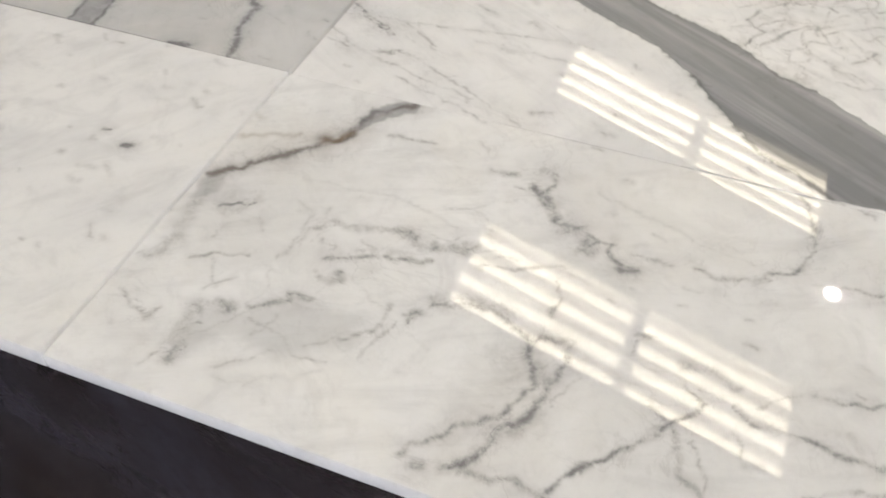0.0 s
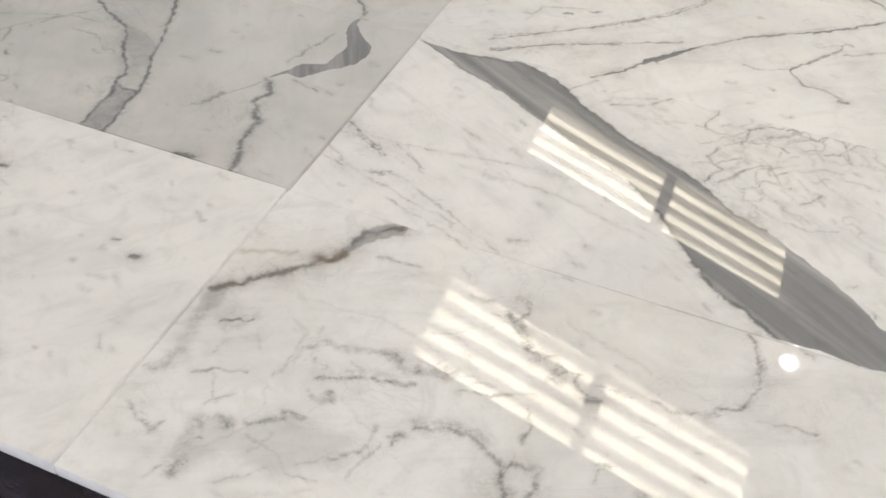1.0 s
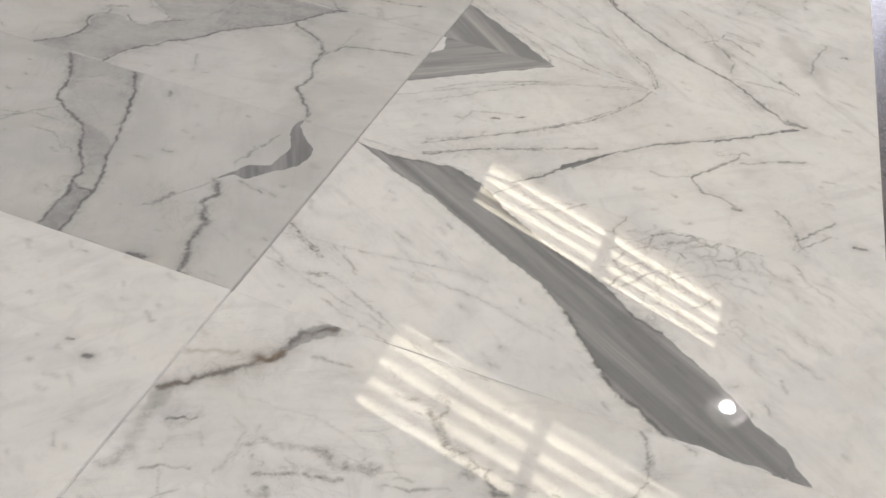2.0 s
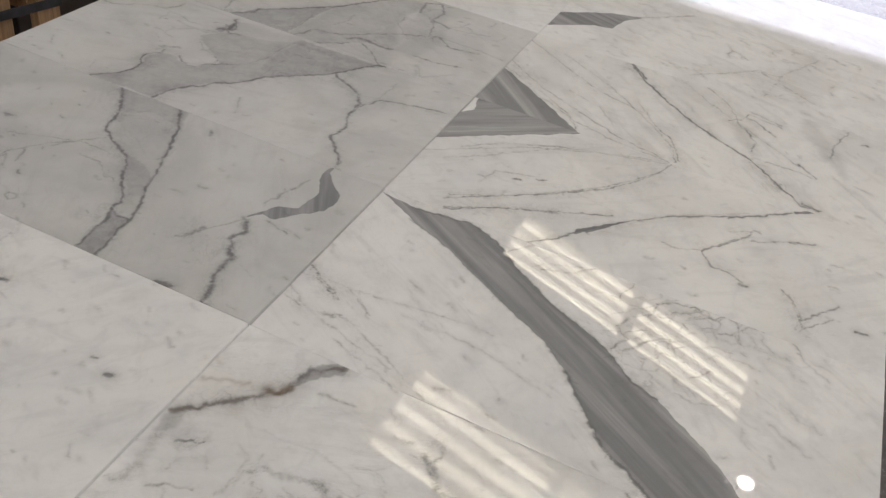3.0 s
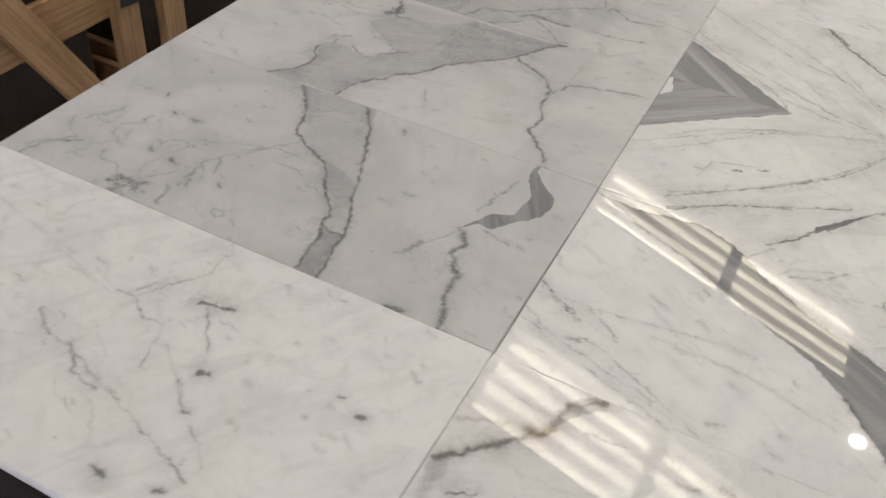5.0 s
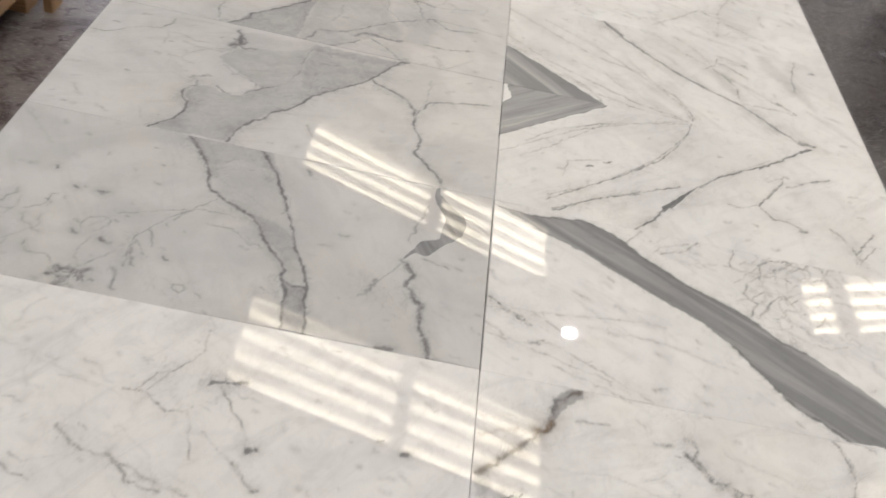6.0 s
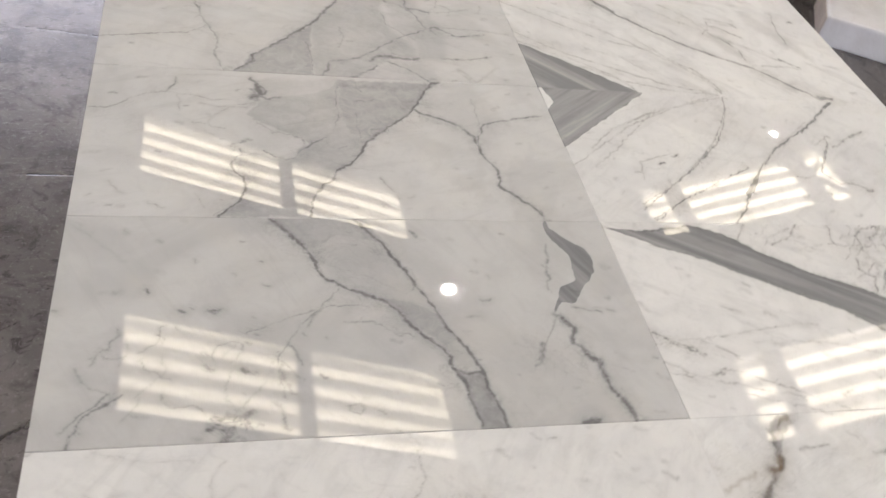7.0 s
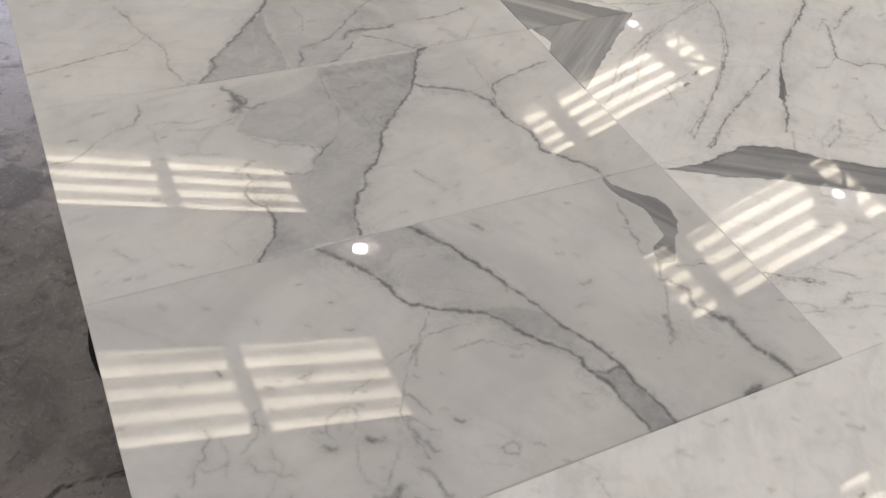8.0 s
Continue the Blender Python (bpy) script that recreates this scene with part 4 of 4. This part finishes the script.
vein("L3", 1.2, 0.3, -297, 765, -291, 740, -301, 702)
vein("L3", 1.4, 0.45, -671, 689, -625, 699, -578, 710, -524, 718, -499, 744)
vein("L3", 1.6, 0.5, -520, 824, -507, 791, -509, 771, -494, 749, -480, 701, -485, 666, -476, 628, -469, 610)
vein("L3", 1.2, 0.4, -506, 801, -508, 772, -498, 751)
vein("L3", 2, 0.42, -171, 842, -163, 805, -155, 784, -141, 766)
vein("L3", 3, 0.4, -185, 847, -171, 836)
vein("L3", 1.3, 0.36, -140, 784, -81, 783, -12, 775)
vein("L3", 1.3, 0.4, -221, 816, -217, 789, -208, 773, -176, 738)
vein("L3", 1.3, 0.3, -204, 881, -183, 898, -168, 893)
vein("L3", 1.2, 0.3, -121, 659, -97, 625, -55, 668)
haze("L3", 5, 0.2, -121, 659, -106, 623)
patch("R4", 0.66, -6, 974, -15, 1021, -11, 1050, 85, 1131, 149, 1159, 119, 1113, 108, 1056, 74, 1045)
vein("R4", 1.60, 0.57, 144, 1155, 232, 1249)
vein("R4", 1.80, 0.46, 284, 958, 393, 1071, 458, 1027, 500, 999)
vein("R4", 1.60, 0.40, 494, 1214, 436, 1089, 417, 967)
patch("L4", 0.34, -328, 902, -253, 915, -191, 892, -213, 899, -263, 924, -304, 942)


for k in range(11):
    bx, by = random.uniform(-497, -445), random.uniform(0, 30)
    haze("L1", random.uniform(2.5, 5.5), random.uniform(0.3, 0.7), bx, by, bx + random.gauss(0, 6), by + random.gauss(0, 5))
web("R1", 34, 35, 0.40, 320, 180, 460, 305)
web("R1", 26, 140, 0.34, 400, 110, 600, 290)
web("R1", 10, 20, 0.30, 180, 255, 300, 305)
web("R4", 44, 150, 0.38, 150, 940, 600, 1240)
web("L1", 14, 60, 0.32, -620, 10, -440, 120)
web("R0", 18, 50, 0.24, 20, -300, 130, -150)
web("R0", 8, 20, 0.22, 160, -170, 300, -90)
web("L0", 24, 130, 0.24, -600, -300, -180, -20)
web("L3", 12, 70, 0.30, -300, 800, -40, 925)

# small flecks: tile, how many, their direction, their strength
for tile, many, turn, dark in (("L0", 150, 155, 0.24), ("R0", 60, 165, 0.3), ("L1", 70, 150, 0.35), ("R1", 90, 150, 0.3),
                               ("L2", 60, 10, 0.3), ("R2", 60, 5, 0.3), ("L3", 50, 15, 0.3), ("R3", 60, 145, 0.3), ("L4", 40, 30, 0.3),
                               ("R4", 70, 160, 0.3), ("L5", 30, 20, 0.25), ("R5", 30, 160, 0.25)):
    (cx0, cx1), row = COLS[tile[0]], int(tile[1])
    for k in range(many):
        fx, fy = random.uniform(cx0, cx1), random.uniform(ROWS_Y[row], ROWS_Y[row + 1])
        fa, fl = radians(random.gauss(turn, 22)), abs(random.gauss(0, 7)) + 2
        fw = random.uniform(0.9, 1.7)
        if k % 2:
            haze(tile, random.uniform(2.0, 3.6), dark * random.uniform(0.4, 1.0), fx, fy, fx + fl * math.cos(fa), fy + fl * math.sin(fa))
            continue
        vein(tile, min(fw, 1.24) if fl < 8 else fw, dark * random.uniform(0.4, 1.3), fx, fy, fx + fl * math.cos(fa), fy + fl * math.sin(fa))
    for k in range(5):
        fx, fy = random.uniform(cx0, cx1), random.uniform(ROWS_Y[row], ROWS_Y[row + 1])
        fa, fl = radians(random.gauss(turn, 12)), random.uniform(60, 160)
        gx, gy = fx + fl * math.cos(fa), fy + fl * math.sin(fa)
        vein(tile, 1.2, 0.16, fx, fy, (fx + gx) / 2 + random.gauss(0, 6), (fy + gy) / 2 + random.gauss(0, 6), gx, gy)

LABELS = {
    "L0": "white marble tile with small grey flecks, at the table's front", "R0": "white marble tile with a brown vein and grey ring veins",
    "L1": "pale grey marble tile with two dark forked veins", "R1": "white marble tile crossed by a broad dark grey band",
    "L2": "pale grey marble tile with a smoky wedge and dark vein", "R2": "white marble tile with lower half of a grey chevron",
    "L3": "pale grey marble tile mirroring a smoky wedge", "R3": "white marble tile with upper half of a grey chevron",
    "L4": "pale white marble tile near the table's back", "R4": "white marble tile with a short dark grey patch",
    "L5": "plain white marble tile at the table's back edge", "R5": "plain white marble tile, glossy, at the back edge"}
# how each loosely laid tile sits: height, tip along x, tip along y (metres, metres per metre)
SEAT = {"L0": (0.0022, 0, 0), "R0": (0.0, 0, 0), "L1": (0.0015, 0, 0), "R1": (0.0008, 0.002, 0.003), "L2": (0.0013, 0, -0.003), "R2": (0.0009, 0, 0),
        "L3": (0.0013, 0, 0), "R3": (0.0009, 0, 0), "L4": (0.0008, 0, 0), "R4": (0.0006, 0, 0), "L5": (0.0004, 0, 0), "R5": (0.0006, 0, 0)}


def marble_tile(tile):
    (ax, bx), row = COLS[tile[0]], int(tile[1])
    ay, by = ROWS_Y[row] + 0.4, ROWS_Y[row + 1] - 0.4
    by -= 1.1 if tile == "L0" else 0.0
    ax += 0.9 if tile == "R1" else 0.0
    fine = 1.5 if row < 4 else 3.0
    xs = np.concatenate(([ax, ax + 0.35], np.linspace(ax + 1.6, bx - 1.6, int((bx - ax) / fine)), [bx - 0.35, bx]))
    ys = np.concatenate(([ay, ay + 0.35], np.linspace(ay + 1.6, by - 1.6, int((by - ay) / fine)), [by - 0.35, by]))
    lift, tip_x, tip_y = SEAT[tile]

    def top(X, Y):
        rim = np.minimum(np.minimum(X - ax, bx - X), np.minimum(Y - ay, by - Y))
        return lift + tip_x * (X - (ax + bx) / 2) / 1000 + tip_y * (Y - (ay + by) / 2) / 1000 - 0.000004 * np.clip(1 - rim / 0.35, 0, 1)

    ob = sheet("marble_tile", xs, ys, fields(tile, xs, ys), top, STONE[tile], THICK)
    ob.location.z = TABLE
    tagged(ob, LABELS[tile], "marble tile", "marble tiles laid on the platform")


for tile in STONE:
    marble_tile(tile)


# ---- pine crates beside the table ----
def pine_crate(y0, y1, posts, braces, x_face=-1.43, deep=0.85, high=1.05):
    crate = thing("pine_crate", (x_face - deep / 2, (y0 + y1) / 2, 0), "rough pine shipping crate with open slatted sides on the floor", "crate", "pine crates in a row")
    ox, oy = crate.location.x, crate.location.y

    def stick(name, a, b, wide, thick, facing, label=""):
        bm = bmesh.new()
        a, b, n = Vector(a), Vector(b), Vector(facing).normalized()
        half = (b - a).length / 2
        box(bm, (-half, -wide / 2, -thick / 2), (half, wide / 2, thick / 2), 0.003)
        for v in bm.verts:
            v.co += noise.noise_vector(Vector((v.co.x * 3 + a.y * 9, v.co.y * 5 + a.z * 7, v.co.z * 5))) * 0.0025
        ob = part(name, bm, PINE, crate, label)
        x = (b - a).normalized()
        m = Matrix((x, n.cross(x), n)).transposed().to_4x4()
        m.translation = (a + b) / 2 - Vector((ox, oy, 0))
        ob.matrix_local = m
        return ob

    for x, way in ((x_face, 1), (x_face - deep, -1)):
        for z0, z1 in ((0.12, 0.235), (0.44, 0.555), (0.80, 0.915)):
            stick("slat", (x - way * 0.03, y0, (z0 + z1) / 2), (x - way * 0.03, y1, (z0 + z1) / 2), z1 - z0, 0.022, (way, 0, 0))
        for y in posts:
            stick("post", (x - way * 0.002, y, 0.0), (x - way * 0.002, y, high), 0.08, 0.03, (way, 0, 0))
        for (ya, za), (yb, zb) in braces:
            brace = stick("brace", (x - way * 0.004, ya, za), (x - way * 0.004, yb, zb), 0.092, 0.022, (way, 0, 0))
            if way < 0:
                continue
            # two nail heads through the near brace
            for w in (-0.018, 0.016):
                y, z = ya + (yb - ya) * 0.45 + w * 0.6 - 0.015, za + (zb - za) * 0.45 - w * 0.4
                bm = bmesh.new()
                bmesh.ops.create_cone(bm, cap_ends=True, segments=10, radius1=0.0032, radius2=0.003, depth=0.004, matrix=brace.matrix_local.inverted() @ Matrix.Translation((x_face + 0.0085 - ox, y - oy, z)) @ pose(0, 0, 0, 0, 90, 0))
                part("nail", bm, NAIL, brace, "dark steel nail head")
    for y in (y0 + 0.012, y1 - 0.012):
        for z in (0.178, 0.5, 0.86):
            stick("end_slat", (x_face - 0.05, y, z), (x_face - deep + 0.05, y, z), 0.11, 0.022, (0, 1, 0))
    for k in range(5):
        x = x_face - 0.09 - k * (deep - 0.18) / 4
        stick("floor_board", (x, y0 + 0.03, 0.106), (x, y1 - 0.03, 0.106), 0.1, 0.022, (0, 0, 1))
    for y in (y0 + 0.08, (y0 + y1) / 2, y1 - 0.08):
        stick("runner", (x_face - 0.06, y, 0.0475), (x_face - deep + 0.06, y, 0.0475), 0.09, 0.095, (0, 0, 1))
    for k in range(4):
        bm = bmesh.new()
        x = x_face - 0.17 - k * 0.16
        box(bm, (x - 0.05 - ox, y0 + 0.07 - oy, 0.118), (x + 0.03 - ox, y1 - 0.07 - oy, 0.72), 0.006)
        part("packed_slab", bm, SLAB_WRAP, crate, "grey stone slab wrapped in film")
    return crate


pine_crate(-0.15, 1.04, (-0.10, 0.98), (((0.505, 0.80), (0.935, 0.08)),))
pine_crate(1.10, 2.07, (1.145, 1.535, 2.02), ())
bm = bmesh.new()
board(bm, (-1.409, 0.95, 0.487), (-1.409, 1.185, 0.462), 0.026, 0.003, (1, 0, 0), 0.001)
tagged(part("steel_strap", bm, STRAP), "black strap tying two pine crates together", "strap")


# ---- dark crate and white carton on the other side ----
def dark_crate():
    crate = thing("dark_crate", (2.65, 3.46, 0), "old dark wooden crate holding black plastic-wrapped stone slabs", "crate")
    crate.rotation_euler.z = radians(-18)
    for x in (-0.5, 0.5):
        bm = bmesh.new()
        board(bm, (x, -0.5, 0.05), (x, 0.5, 0.05), 0.09, 0.09, (0, 0, 1), 0.004)
        part("skid", bm, DARK_WOOD, crate)
    for z in (0.12, 0.42):
        for a, b in (((-0.55, -0.5, z), (0.55, -0.5, z)), ((0.55, -0.5, z), (0.55, 0.5, z)), ((0.55, 0.5, z), (-0.55, 0.5, z)), ((-0.55, 0.5, z), (-0.55, -0.5, z))):
            bm = bmesh.new()
            board(bm, a, b, 0.07, 0.03, (a[1] - b[1], b[0] - a[0], 0), 0.004)
            part("rail", bm, DARK_WOOD, crate)
    for x in (-0.55, 0.55):
        for y in (-0.5, 0.5):
            bm = bmesh.new()
            box(bm, (x - 0.035, y - 0.035, 0.0), (x + 0.035, y + 0.035, 0.5), 0.004)
            part("corner_post", bm, DARK_WOOD, crate)
    for k in range(5):
        bm = bmesh.new()
        x = -0.42 + 0.2 * k
        box(bm, (x, -0.44, 0.1), (x + 0.15, 0.44, 0.55 + 0.02 * (k % 2)), 0.01)
        part("wrapped_slab", bm, BLACK, crate, "slab in black film")
    return crate


dark_crate()


def film_scrap():
    bm = bmesh.new()
    n = 40
    rows = []
    for j in range(9):
        row = []
        for i in range(n + 1):
            u, v = i / n, (j - 4) / 4
            z = 0.02 + 0.018 * abs(noise.noise(Vector((u * 14, v * 2.5, 2)))) + 0.016 * (1 - v * v)
            row.append(bm.verts.new((u * 0.75, v * 0.022 * (1 + 0.5 * noise.noise(Vector((u * 6, 0, 4)))), z - 0.018)))
        rows.append(row)
    for a, b in zip(rows, rows[1:]):
        for i in range(n):
            bm.faces.new((a[i], a[i + 1], b[i + 1], b[i]))
    for f in bm.faces:
        f.smooth = True
    bmesh.ops.solidify(bm, geom=bm.faces[:], thickness=0.0006)
    ob = part("plastic_film", bm, CLEAR)
    ob.matrix_world = pose(1.85, 3.11, 0.002, 0, 0, -21)
    tagged(ob, "crumpled strip of clear plastic film on the concrete", "plastic film")


film_scrap()


def white_carton(x, y, turn):
    carton = thing("carton", (x, y, 0), "low white cardboard carton with a grey-brown side on the floor", "carton", "white cartons")
    carton.rotation_euler.z = radians(turn)
    bm = bmesh.new()
    box(bm, (0, 0, 0.0), (0.55, 0.38, 0.13), 0.012)
    part("box_body", bm, CARTON, carton)
    bm = bmesh.new()
    box(bm, (-0.004, 0.012, 0.012), (0.0, 0.368, 0.118), 0.001)
    part("side_flap", bm, KRAFT, carton, "brown card side")


white_carton(2.02, 2.49, -28)
white_carton(2.36, 2.78, -22)
